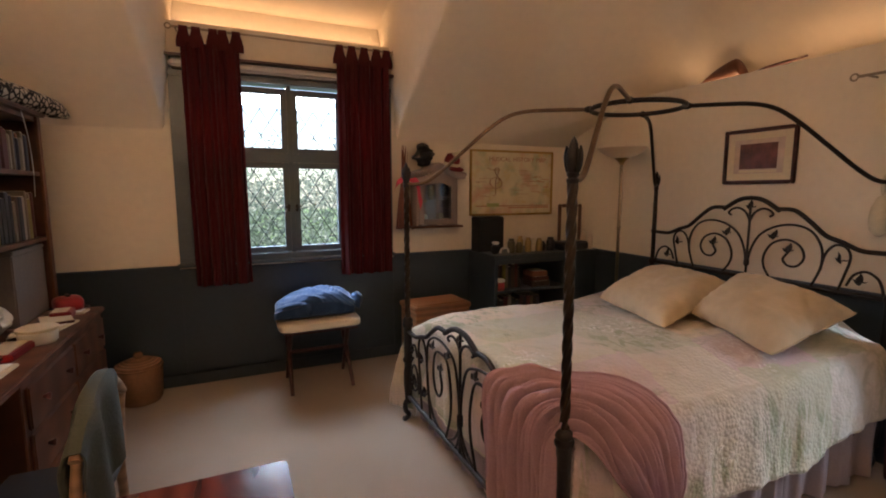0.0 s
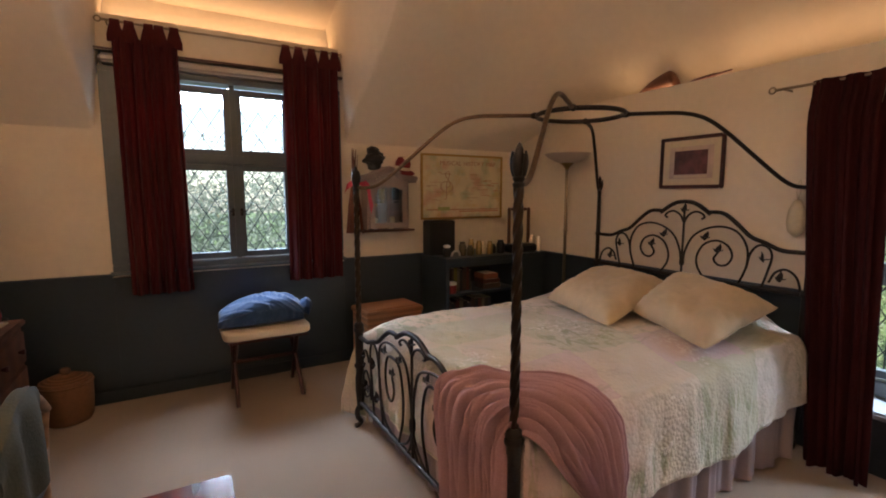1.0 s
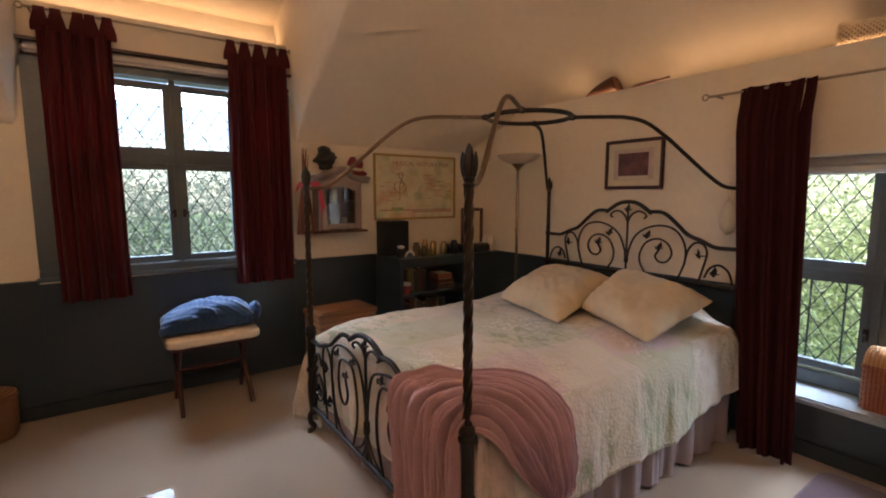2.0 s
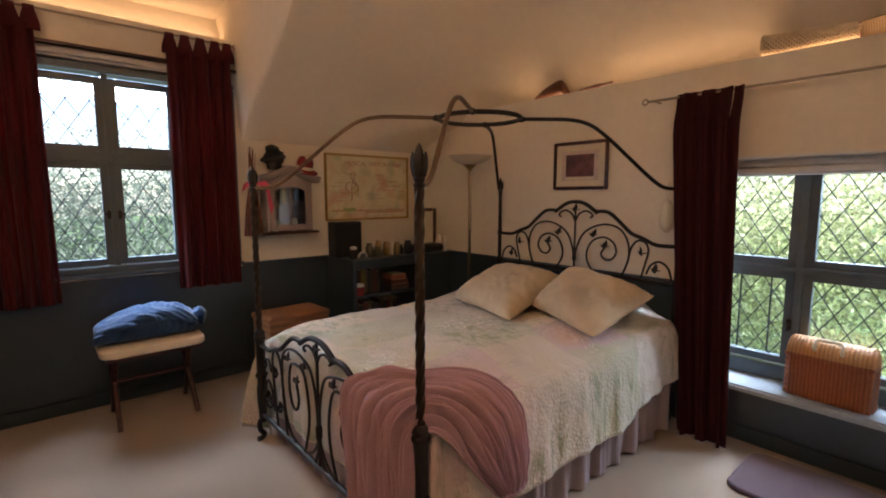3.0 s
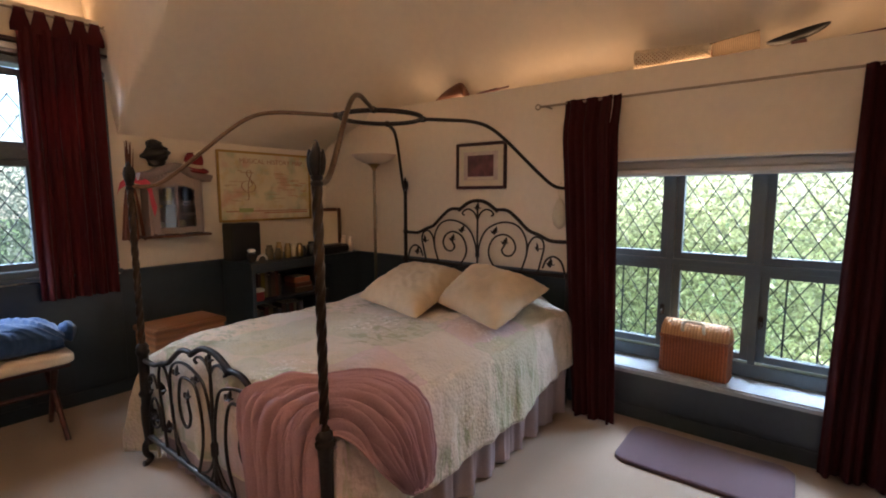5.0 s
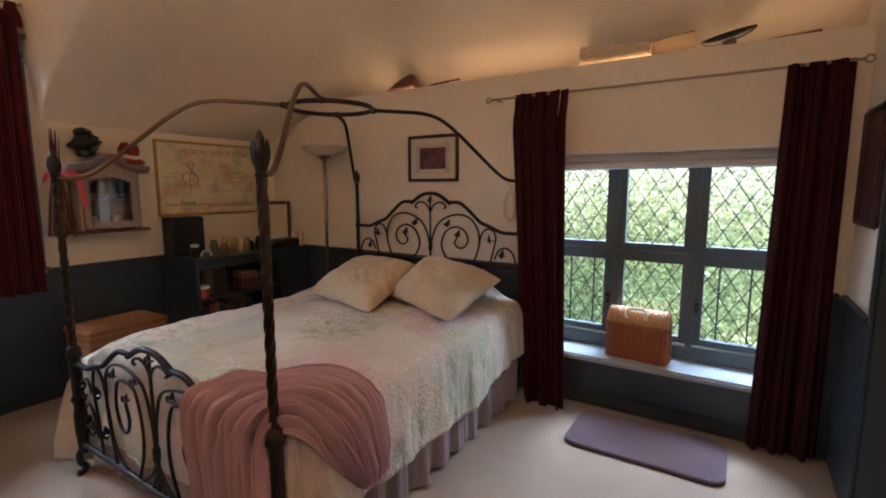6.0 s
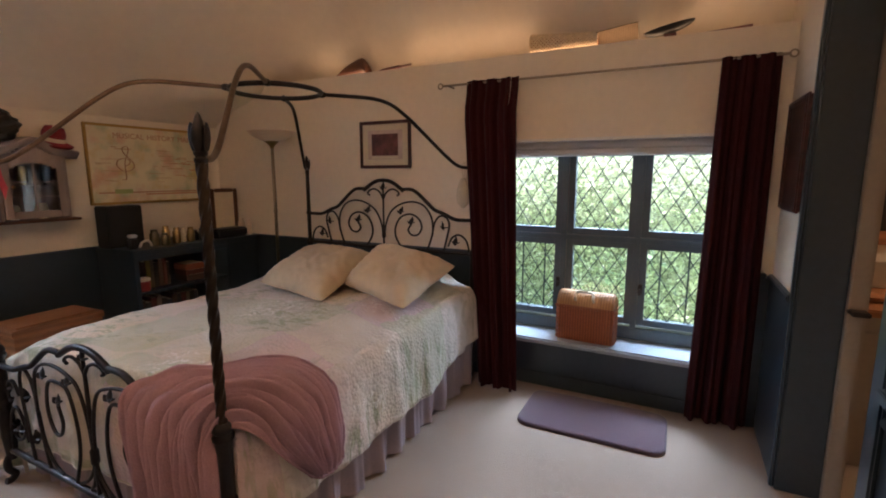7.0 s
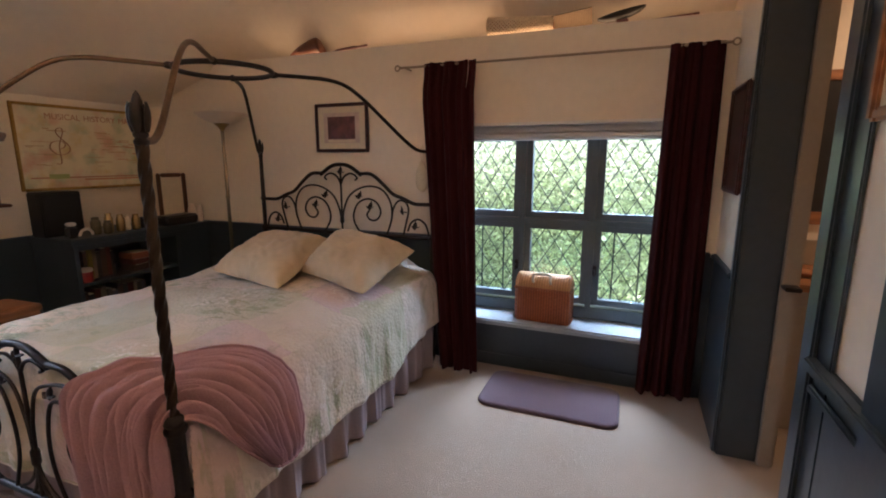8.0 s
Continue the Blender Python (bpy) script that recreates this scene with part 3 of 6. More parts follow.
LOWER = [
    [(-0.004, 1.045), (-0.02, 1.005), (-0.07, 0.97), (-0.14, 0.947)],
    [(-0.002, 1.045), (-0.008, 1.0), (-0.03, 0.965), (-0.055, 0.947)],
    [(-0.435, 1.10), (-0.41, 1.02), (-0.35, 0.968), (-0.28, 0.948)],
    [(-0.56, 1.06), (-0.60, 1.005), (-0.66, 0.985), (-0.70, 1.00), (-0.705, 1.022), (-0.685, 1.03)],
    [(-0.60, 1.12), (-0.64, 1.155), (-0.69, 1.15), (-0.715, 1.12), (-0.70, 1.095), (-0.675, 1.105)],
]
LOW_LEAVES = [((-0.70, 1.115), (0, 0.3, 1)), ((-0.69, 0.995), (0, 0.3, 1)), ((-0.48, 1.0), (0, 0.2, 1)), ((-0.36, 1.20), (0, -0.3, 1))]
LEAVES = [((0.0, 1.40), (0, 0, 1)), ((-0.25, 1.135), (0, -0.2, 1)), ((-0.155, 1.215), (0, -0.3, 1)), ((-0.535, 1.11), (0, 0.3, 1)), ((-0.63, 1.0), (0, 0, 1))]


def scroll_end(name, x, lift, bottom, label):
    """One scrolled end of the bed: bars of their own under one panel; lift maps heights."""
    panel = part(name, sweep([(x, BY0, bottom), (x, BMID, bottom), (x, BY1, bottom)], 0.015, 8), IRON, bed, label, smooth=True)
    half = (BY1 - BY0) / 2
    for sg in (1, -1):
        at = lambda u, z: (x, BMID - sg * u * half / 0.772, lift(z))
        part("top_rail", sweep(spline([at(*p) for p in RAIL], 5), 0.0135, 10), IRON, panel, smooth=True)
        part("top_arch", sweep(spline([at(*p) for p in ARCH], 5), 0.0145, 10), IRON, panel, smooth=True)
        for c in CURLS + (LOWER if bottom < 0.5 else []):
            part("scroll_bar", sweep(spline([at(*p) for p in c], 5), 0.0075, 8), IRON, panel, smooth=True)
        for (u, z), d in LEAVES + (LOW_LEAVES if bottom < 0.5 else []):
            if u == 0 and sg < 0:
                continue
            b = leaf_blade(at(u, z), d, 0.07, 0.018)
            for t in (-1, 1):
                leaf_blade(at(u, z + 0.012), (0, t * 0.9, 0.45), 0.04, 0.013, b)
            part("iron_leaf", b, IRON, panel, smooth=True)
    stem = lathe([(0.008, lift(0.945)), (0.008, lift(1.02)), (0.017, lift(1.03)), (0.017, lift(1.06)), (0.008, lift(1.07)), (0.008, lift(1.42))], 10, at=(x, BMID, 0))
    part("stem", stem, IRON, panel, smooth=True)
    return panel


scroll_end("headboard", BX1, lambda z: z, 0.945, "scrolled iron headboard")
scroll_end("footboard", BX0, lambda z: 0.832 - (1.482 - z) * 0.75 if z > 1.19 else 0.613 - (1.19 - z) * 1.76, 0.17, "scrolled iron footboard")
for y in (BY0, BY1):
    part("side_rail", boxy((BX0, y - 0.015, 0.24), (BX1, y + 0.015, 0.31), 0.004), IRON, bed)
part("mattress", boxy((1.03, BY0 + 0.03, 0.30), (3.08, BY1 - 0.03, 0.60), 0.06, seg=4), SHEET, bed, "covered mattress", smooth=True)


def bed_top(x, y):
    """Height of the made bed's top."""
    rim = min(1.0, (y - BY0 + 0.02) / 0.30) * min(1.0, (BY1 + 0.02 - y) / 0.30)
    rim = max(0.0, rim)
    lump = 0.007 * math.sin(x * 9 + 5 * y + 3 * noise.noise(Vector((x * 2, y * 2, 8.0)))) * noise.noise(Vector((x * 3, y * 3, 2.2))) + 0.016 * noise.noise(Vector((x * 2.3, y * 2.1, 1.7))) + 0.006 * noise.noise(Vector((x * 7, y * 6, 4.0))) - 0.012 * abs(noise.noise(Vector((x * 3.1 + y * 2.2, y * 4.6 - x * 1.4, 9.0)))) - 0.008 * abs(noise.noise(Vector((x * 8 - y * 3, y * 7 + x * 3, 12.0))))
    head = 0.035 * smooth_step((x - 2.35) / 0.4) + 0.05 * smooth_step((x - 2.55) / 0.25) * smooth_step((y - 1.33) / 0.22) * smooth_step((2.7 - y) / 0.2)
    near = 0.045 * (1 - smooth_step((y - BY0) / 0.32))
    corner = max(0.0, 1 - math.hypot(x - 1.0, BY1 - y) / 0.36)
    sag = 0.042 * smooth_step((y - 1.75) / 0.75) + 0.085 * corner ** 2
    return 0.735 + 0.035 * (1 - (1 - rim) ** 2) + lump + head - sag - near


def draped(x0, x1, y0, y1, drop_foot, drop_low, drop_high, nu, nv, gap, wave, zoff=0.0, seed=0.0):
    """A cloth over the bed between x0..x1, y0..y1 whose edges hang by the drops (functions of the place along the edge)."""
    def f(u, v):
        df = drop_foot(v)
        span = x1 - x0
        s = -df + u * (span + df)
        x = x0 + max(s, 0.0)
        dl, dh = drop_low(x), drop_high(x)
        w = -dl + v * (y1 - y0 + dl + dh)
        y = min(max(y0 + w, y0), y1)
        du, dv = max(-s, 0.0), max(-w, w - (y1 - y0), 0.0)
        d = math.hypot(du, dv)
        z = bed_top(max(x, 1.0), min(max(y, BY0), BY1)) + zoff
        if d < 1e-6:
            return Vector((x, y, z))
        r = 0.06
        out = gap * (1 - math.exp(-d / 0.05)) + (0.0 if du > dv else 0.075 if w < 0 else 0.12 + 0.13 * (1 - smooth_step((x - 1.0) / 0.5))) * (1 - math.exp(-d / 0.4))
        ox, oy = -du / d, (-dv if w < 0 else dv) / d
        along = (y if du > dv else x)
        out += (0.010 * noise.noise(Vector((x * 9 - z * 3 + du * 4, y * 9, d * 7 + x * 3))) - 0.012 * abs(noise.noise(Vector((along * 13 + d * 2, d * 3, 6.0))))) * smooth_step(d / 0.1)
        out += wave * smooth_step(d / 0.3) * (math.sin(along * 17 + seed) + 0.5 * math.sin(along * 39 + 1 + seed)) * 0.5
        fall = d - r * (1 - math.exp(-d / r)) * 0.6
        return Vector((x + ox * out, y + oy * out, z - fall))
    return sheet(nu, nv, f), f


hem_near = lambda x: 0.455 - 0.07 * smooth_step((x - 2.3) / 0.75) + 0.010 * math.sin(x * 9)
quilt_bm, quilt_at = draped(1.035, 3.03, BY0 - 0.015, BY1 + 0.015, lambda v: 0.53, hem_near, lambda x: 0.44 + 0.12 * smooth_step((x - 1.05) / 0.35), 170, 170, 0.035, 0.020)
quilt = solid("quilt", quilt_bm, SHEET, "cream and sage quilted bedspread with mauve patches", "bedspread", smooth=True)
mod = quilt.modifiers.new("thickness", "SOLIDIFY")
mod.thickness, mod.offset = 0.010, 0.0
for v in (0.0, 1.0):
    part("hem_binding", sweep([quilt_at(k / 90, v) for k in range(91)], 0.005, 6), SHEET, quilt, "cream corded hem", smooth=True)
part("hem_binding", sweep([quilt_at(0.0, k / 90) for k in range(91)], 0.009, 6), SHEET, quilt, smooth=True)

# quilt cloth: soft patches of sage, mauve and gold under fine stitched puckers
m = bpy.data.materials.new("patchwork_quilt")
m.use_nodes = True
nt = m.node_tree
n, l = nt.nodes, nt.links
b = n["Principled BSDF"]
b.inputs["Roughness"].default_value = 0.88
b.inputs["Specular IOR Level"].default_value = 0.2
b.inputs["Sheen Weight"].default_value = 0.15
co = n.new("ShaderNodeTexCoord")


def noise_node(scale, detail, seed):
    mp = n.new("ShaderNodeMapping")
    mp.inputs["Location"].default_value = (seed, seed * 0.7, 0)
    t = n.new("ShaderNodeTexNoise")
    t.inputs["Scale"].default_value, t.inputs["Detail"].default_value = scale, detail
    l.new(co.outputs["Object"], mp.inputs[0])
    l.new(mp.outputs[0], t.inputs["Vector"])
    return t.outputs[0]


colour = None
for k, (c, scale, seed, lo, hi) in enumerate([((0.38, 0.40, 0.22), 2.4, 3.1, 0.52, 0.66), ((0.50, 0.37, 0.40), 2.0, 9.4, 0.50, 0.68), ((0.56, 0.44, 0.20), 1.6, 15.2, 0.56, 0.72), ((0.66, 0.62, 0.57), 3.2, 21.0, 0.52, 0.70)]):
    mr = n.new("ShaderNodeMapRange")
    mr.inputs[1].default_value, mr.inputs[2].default_value = lo, hi
    mr.inputs[4].default_value = 0.8
    l.new(noise_node(scale, 3, seed), mr.inputs[0])
    mx = n.new("ShaderNodeMix")
    mx.data_type = "RGBA"
    mx.inputs[6].default_value = (0.60, 0.53, 0.44, 1)
    mx.inputs[7].default_value = (*c, 1)
    l.new(mr.outputs[0], mx.inputs[0])
    if colour is not None:
        l.new(colour, mx.inputs[6])
    colour = mx.outputs[2]
cells = n.new("ShaderNodeTexVoronoi")
cells.distance = "CHEBYCHEV"
cells.inputs["Scale"].default_value = 2.3
cells.inputs["Randomness"].default_value = 0.22
soft_edge = n.new("ShaderNodeMix")
soft_edge.data_type = "VECTOR"
soft_edge.inputs[0].default_value = 0.035
wob_n = n.new("ShaderNodeTexNoise")
wob_n.inputs["Scale"].default_value = 9
l.new(co.outputs["Object"], wob_n.inputs["Vector"])
l.new(co.outputs["Object"], soft_edge.inputs[4])
l.new(wob_n.outputs["Color"], soft_edge.inputs[5])
l.new(soft_edge.outputs[1], cells.inputs["Vector"])
sep = n.new("ShaderNodeSeparateColor")
l.new(cells.outputs["Color"], sep.inputs[0])
tints = n.new("ShaderNodeValToRGB")
tints.color_ramp.interpolation = "CONSTANT"
for k, (pos, c) in enumerate([(0.0, (0.62, 0.55, 0.45)), (0.25, (0.58, 0.43, 0.46)), (0.45, (0.69, 0.63, 0.57)), (0.62, (0.47, 0.48, 0.34)), (0.8, (0.66, 0.53, 0.38))]):
    e = tints.color_ramp.elements[k] if k < 2 else tints.color_ramp.elements.new(pos)
    e.position, e.color = pos, (*c, 1)
l.new(sep.outputs[0], tints.inputs[0])
patch = n.new("ShaderNodeMix")
patch.data_type = "RGBA"
patch.inputs[0].default_value = 0.60
l.new(colour, patch.inputs[6])
l.new(tints.outputs[0], patch.inputs[7])
# printed sage stems, in drifts, and pale lacy sprigs
cloth = patch.outputs[2]


def printed(under, c, amount, stretch, seed, lo, hi, drift_seed, drift_lo, drift_hi):
    """Lays a stretched, broken print of colour c over the cloth, only where a broad drift allows it."""
    mp = n.new("ShaderNodeMapping")
    mp.inputs["Scale"].default_value, mp.inputs["Location"].default_value = stretch, (seed, seed, seed)
    mp.inputs["Rotation"].default_value = (0.0, 0.0, 0.35)
    t = n.new("ShaderNodeTexNoise")
    t.inputs["Scale"].default_value, t.inputs["Detail"].default_value, t.inputs["Distortion"].default_value = 1.0, 3, 0.6
    l.new(co.outputs["Object"], mp.inputs[0])
    l.new(mp.outputs[0], t.inputs["Vector"])
    marks, drift, both, mx = n.new("ShaderNodeMapRange"), n.new("ShaderNodeMapRange"), n.new("ShaderNodeMath"), n.new("ShaderNodeMix")
    for r, src, a, e, top in ((marks, t.outputs[0], lo, hi, amount), (drift, noise_node(1.7, 2, drift_seed), drift_lo, drift_hi, 1.0)):
        r.inputs[1].default_value, r.inputs[2].default_value, r.inputs[4].default_value = a, e, top
        l.new(src, r.inputs[0])
    both.operation = "MULTIPLY"
    l.new(marks.outputs[0], both.inputs[0])
    l.new(drift.outputs[0], both.inputs[1])
    mx.data_type = "RGBA"
    mx.inputs[7].default_value = (*c, 1)
    l.new(both.outputs[0], mx.inputs[0])
    l.new(under, mx.inputs[6])
    return mx.outputs[2], both.outputs[0]


cloth, _ = printed(cloth, (0.27, 0.30, 0.17), 0.70, (24, 11, 5), 3.7, 0.50, 0.60, 7.7, 0.48, 0.60)
cloth, _ = printed(cloth, (0.34, 0.33, 0.24), 0.40, (9, 30, 8), 8.1, 0.52, 0.62, 31.0, 0.50, 0.62)
cloth, lace = printed(cloth, (0.78, 0.74, 0.70), 0.75, (40, 34, 34), 5.2, 0.53, 0.62, 12.4, 0.56, 0.66)
l.new(cloth, b.inputs["Base Color"])
vor = n.new("ShaderNodeTexVoronoi")
vor.inputs["Scale"].default_value = 54
l.new(co.outputs["Object"], vor.inputs["Vector"])
puff = n.new("ShaderNodeMath")
puff.operation = "MULTIPLY_ADD"
puff.inputs[1].default_value = -1.2
l.new(vor.outputs["Distance"], puff.inputs[0])
l.new(noise_node(18, 4, 2.0), puff.inputs[2])
bp = n.new("ShaderNodeBump")
raised = n.new("ShaderNodeMath")
raised.operation = "ADD"
l.new(puff.outputs[0], raised.inputs[0])
l.new(lace, raised.inputs[1])
bp.inputs["Strength"].default_value, bp.inputs["Distance"].default_value = 0.45, 0.009
l.new(raised.outputs[0], bp.inputs["Height"])
l.new(bp.outputs[0], b.inputs["Normal"])
quilt.data.materials.clear()
quilt.data.materials.append(m)

# bed skirt on the open sides
def skirt_strip(p, q, amp, waves, top, name):
    p, q = Vector((*p, 0)), Vector((*q, 0))
    d = (q - p)
    side = Vector((d.y, -d.x, 0)).normalized()
    def f(u, v):
        w = u + 0.028 * noise.noise(Vector((u * 7.0, p.y, 3.0)))
        fold = 1.35 * math.copysign(abs(math.sin(w * waves * 2 * math.pi)) ** 0.7, math.sin(w * waves * 2 * math.pi)) * (0.75 + 0.6 * noise.noise(Vector((u * 9, 2.0, p.x)))) + 0.4 * math.sin(w * waves * 4.7 * math.pi + 1) + 0.5 * v * noise.noise(Vector((u * 14, v, 5.0)))
        pt = p + d * u + side * (amp * fold * (0.25 + 0.75 * v))
        return Vector((pt.x, pt.y, top - (top - 0.012) * v))
    root = thing(name, (0, 0, 0), "gathered mauve-grey cotton bed skirt", "bed skirt", "bed skirts")
    for k in range(5):
        part("panel", sheet(36, 8, lambda u, v, k=k: f((k + u * 0.998) / 5, v), thick=0.004), SKIRT, root, smooth=True)
    return root


skirt_strip((1.06, BY0 - 0.024), (3.10, BY0 - 0.024), 0.024, 11, 0.56, "bed_skirt")
skirt_strip((3.10, BY1 - 0.01), (1.06, BY1 - 0.01), 0.016, 15, 0.42, "bed_skirt")
skirt_strip((1.05, BY1 - 0.03), (1.05, BY0 + 0.03), 0.012, 12, 0.36, "bed_skirt")

# pillows


def pillow(name, corners, t, seed, label):
    """A stuffed case spanned between four corners, given in turn; its edges draw in and its face is creased."""
    a0, b0, c0, d0 = (Vector(c) for c in corners)
    up = (c0 - a0).cross(d0 - b0).normalized()
    up = up if up.z > 0 else -up
    mid = (a0 + b0 + c0 + d0) / 4
    bm = bmesh.new()
    k = 40
    tops = {}
    for sgn in (1, -1):
        for i in range(k + 1):
            for j in range(k + 1):
                a, c = -1 + 2 * i / k, -1 + 2 * j / k
                edge = (max(0.0, 1 - a ** 4) * max(0.0, 1 - c ** 4)) ** 0.62
                pinch = 1 - 0.065 * (1 - abs(a * c)) * max(abs(a), abs(c)) ** 3 - 0.03 * abs(a * c) ** 6
                p = a0.lerp(b0, i / k).lerp(d0.lerp(c0, i / k), j / k)
                p = mid + (p - mid) * pinch
                diag = noise.noise(Vector((a * 2.2 + seed, c * 2.2, sgn))) * 0.20
                crease = abs(noise.noise(Vector(((a + c) * 1.6 + seed, (a - c) * 3.4, 6.0)))) * 0.020 * smooth_step(1.6 - abs(a) - abs(c) + 0.4)
                pucker = 0.006 * math.sin(a * 26 + 3 * noise.noise(Vector((a * 3, c * 3, seed)))) * smooth_step((abs(c) - 0.72) / 0.2) + 0.006 * math.sin(c * 24 + seed) * smooth_step((abs(a) - 0.72) / 0.2)
                h = (t * 0.5 * (1 + diag) - crease + pucker) * edge
                if edge < 1e-4 and sgn < 0:
                    tops[sgn, i, j] = tops[1, i, j]
                else:
                    tops[sgn, i, j] = bm.verts.new(p + up * (h if sgn > 0 else -h * 0.6))
        for i in range(k):
            for j in range(k):
                bm.faces.new([tops[sgn, i, j], tops[sgn, i + 1, j], tops[sgn, i + 1, j + 1], tops[sgn, i, j + 1]])
    piping = [tops[1, i, 0].co.copy() for i in range(k)] + [tops[1, k, j].co.copy() for j in range(k)] + [tops[1, k - i, k].co.copy() for i in range(k)] + [tops[1, 0, k - j].co.copy() for j in range(k)]
    ob = solid(name, bm, PILLOW, label, "pillow", group="pillows on the bed", smooth=True)
    part("piping", sweep(piping, 0.0032, 6, closed=True), PILLOW, ob, smooth=True)


pillow("pillow", [(2.07, 1.80, 0.785), (2.29, 2.56, 0.780), (2.95, 2.68, 0.915), (2.91, 1.98, 0.925)], 0.225, 1.3, "ivory cotton pillow lying against the headboard")
pillow("pillow", [(2.20, 1.315, 0.770), (2.40, 1.91, 0.815), (2.91, 1.96, 1.005), (2.87, 1.30, 0.905)], 0.215, 4.1, "ivory cotton pillow propped on top of the bedclothes")

# the pink throw over the foot corner
INNER = [(0.962, 1.275, 0.06), (0.958, 1.275, 0.34), (0.958, 1.275, 0.54), (0.966, 1.272, 0.640), (0.995, 1.242, 0.685), (1.040, 1.195, 0.655), (1.095, 1.168, 0.570), (1.165, 1.156, 0.475), (1.245, 1.153, 0.385)]
MIDDLE = [(0.945, 1.48, 0.06), (0.930, 1.475, 0.36), (0.930, 1.475, 0.63), (0.968, 1.455, 0.735), (1.070, 1.385, 0.752), (1.195, 1.290, 0.725), (1.262, 1.190, 0.640), (1.295, 1.158, 0.490), (1.335, 1.150, 0.338)]
OUTER = [(0.945, 1.690, 0.06), (0.930, 1.695, 0.36), (0.922, 1.725, 0.675), (0.950, 1.700, 0.745), (1.100, 1.590, 0.750), (1.375, 1.440, 0.755), (1.450, 1.235, 0.690), (1.448, 1.160, 0.520), (1.432, 1.150, 0.355)]
RUNS = [spline(g, 12) for g in (INNER, MIDDLE, OUTER)]


def throw_base(u, v):
    """The throw without its folds: u runs along them from the foot end to the side, v across them."""
    f = min(max(u, 0.0), 1.0) * (len(RUNS[0]) - 1)
    i = min(int(f), len(RUNS[0]) - 2)
    a, b, c = (g[i].lerp(g[i + 1], f - i) for g in RUNS)
    p = a * (1 - v) * (1 - 2 * v) + b * 4 * v * (1 - v) + c * v * (2 * v - 1)
    over = smooth_step((p.x - 0.98) / 0.08) * smooth_step((p.y - 1.225) / 0.09)
    low = bed_top(p.x, max(p.y, BY0)) + 0.014 - p.z
    p.z += over * 0.5 * (low + math.sqrt(low * low + 0.0004))
    return p


def throw_point(u, v):
    v = min(1.0, max(0.0, v))
    ragged = smooth_step((v - 0.93) / 0.07)
    vv = v + ragged * (0.016 * noise.noise(Vector((u * 40, 0.0, 1.0))) + 0.014 * noise.noise(Vector((u * 17, 2.0, 1.0))))
    p = throw_base(u, vv)
    e = 0.02
    du = throw_base(u + e, vv) - throw_base(u - e, vv)
    dv = throw_base(u, min(vv + e, 1.02)) - throw_base(u, vv - e)
    out = du.cross(dv).normalized()
    if out.dot(p - Vector((1.7, 1.95, 0.2))) < 0:
        out = -out
    # long folds that wander, meet and fade; deeper near the post, flat towards the outer edge
    w = v + 0.045 * noise.noise(Vector((u * 2.6, v * 1.6, 0.4))) + 0.012 * noise.noise(Vector((u * 7, v * 5, 3.0)))
    foot = 1 - smooth_step((u - 0.30) / 0.14)
    n1 = abs(math.sin(math.pi * (w * 6.8 + 0.35 * u))) ** 0.6
    n2 = abs(math.sin(math.pi * (w * 12.5 - 1.1 * u + 0.3))) ** 0.6
    n3 = abs(noise.noise(Vector((u * 2.6, w * 13, 7.0)))) ** 0.7
    m1 = min(1.0, max(0.25, 0.75 + 1.0 * noise.noise(Vector((u * 3.2, w * 4.5, 2.0)))))
    m2 = min(1.0, max(0.0, 0.55 + 1.3 * noise.noise(Vector((u * 3.8, w * 5.5, 9.0)))))
    bend = math.exp(-((u - 0.66) / 0.20) ** 2)
    calm = 1 - 0.60 * smooth_step((v - 0.50) / 0.30) * smooth_step((u - 0.42) / 0.14)
    fold = (0.070 * (n1 - 0.60) * m1 * (0.75 + 0.45 * bend) + 0.040 * (n2 - 0.5) * m2 + 0.045 * n3) * calm
    fold += 0.010 * noise.noise(Vector((u * 5, v * 4, 6.0))) * (1 - calm) + 0.004 * noise.noise(Vector((u * 24, v * 14, 1.0)))
    fold += 0.008 * foot * n1 - 0.006
    fold *= 0.3 + 0.7 * smooth_step(v / 0.12)
    fold *= (0.25 + 0.75 * smooth_step((1 - u) / 0.06)) * (0.35 + 0.65 * smooth_step((1 - v) / 0.10))
    return p + out * (0.006 + fold)


throw = solid("throw_blanket", sheet(190, 210, throw_point), THROW, "rumpled dusty pink fleece throw over the bed corner", "blanket", smooth=True)
for edge in ([throw_point(k / 150, 1.0) for k in range(151)], [throw_point(k / 150, 0.0) for k in range(151)], [throw_point(1.0, k / 80) for k in range(81)]):
    part("rolled_hem", sweep(edge, 0.0055, 6), THROW, throw, smooth=True)

# ---- curtains ----


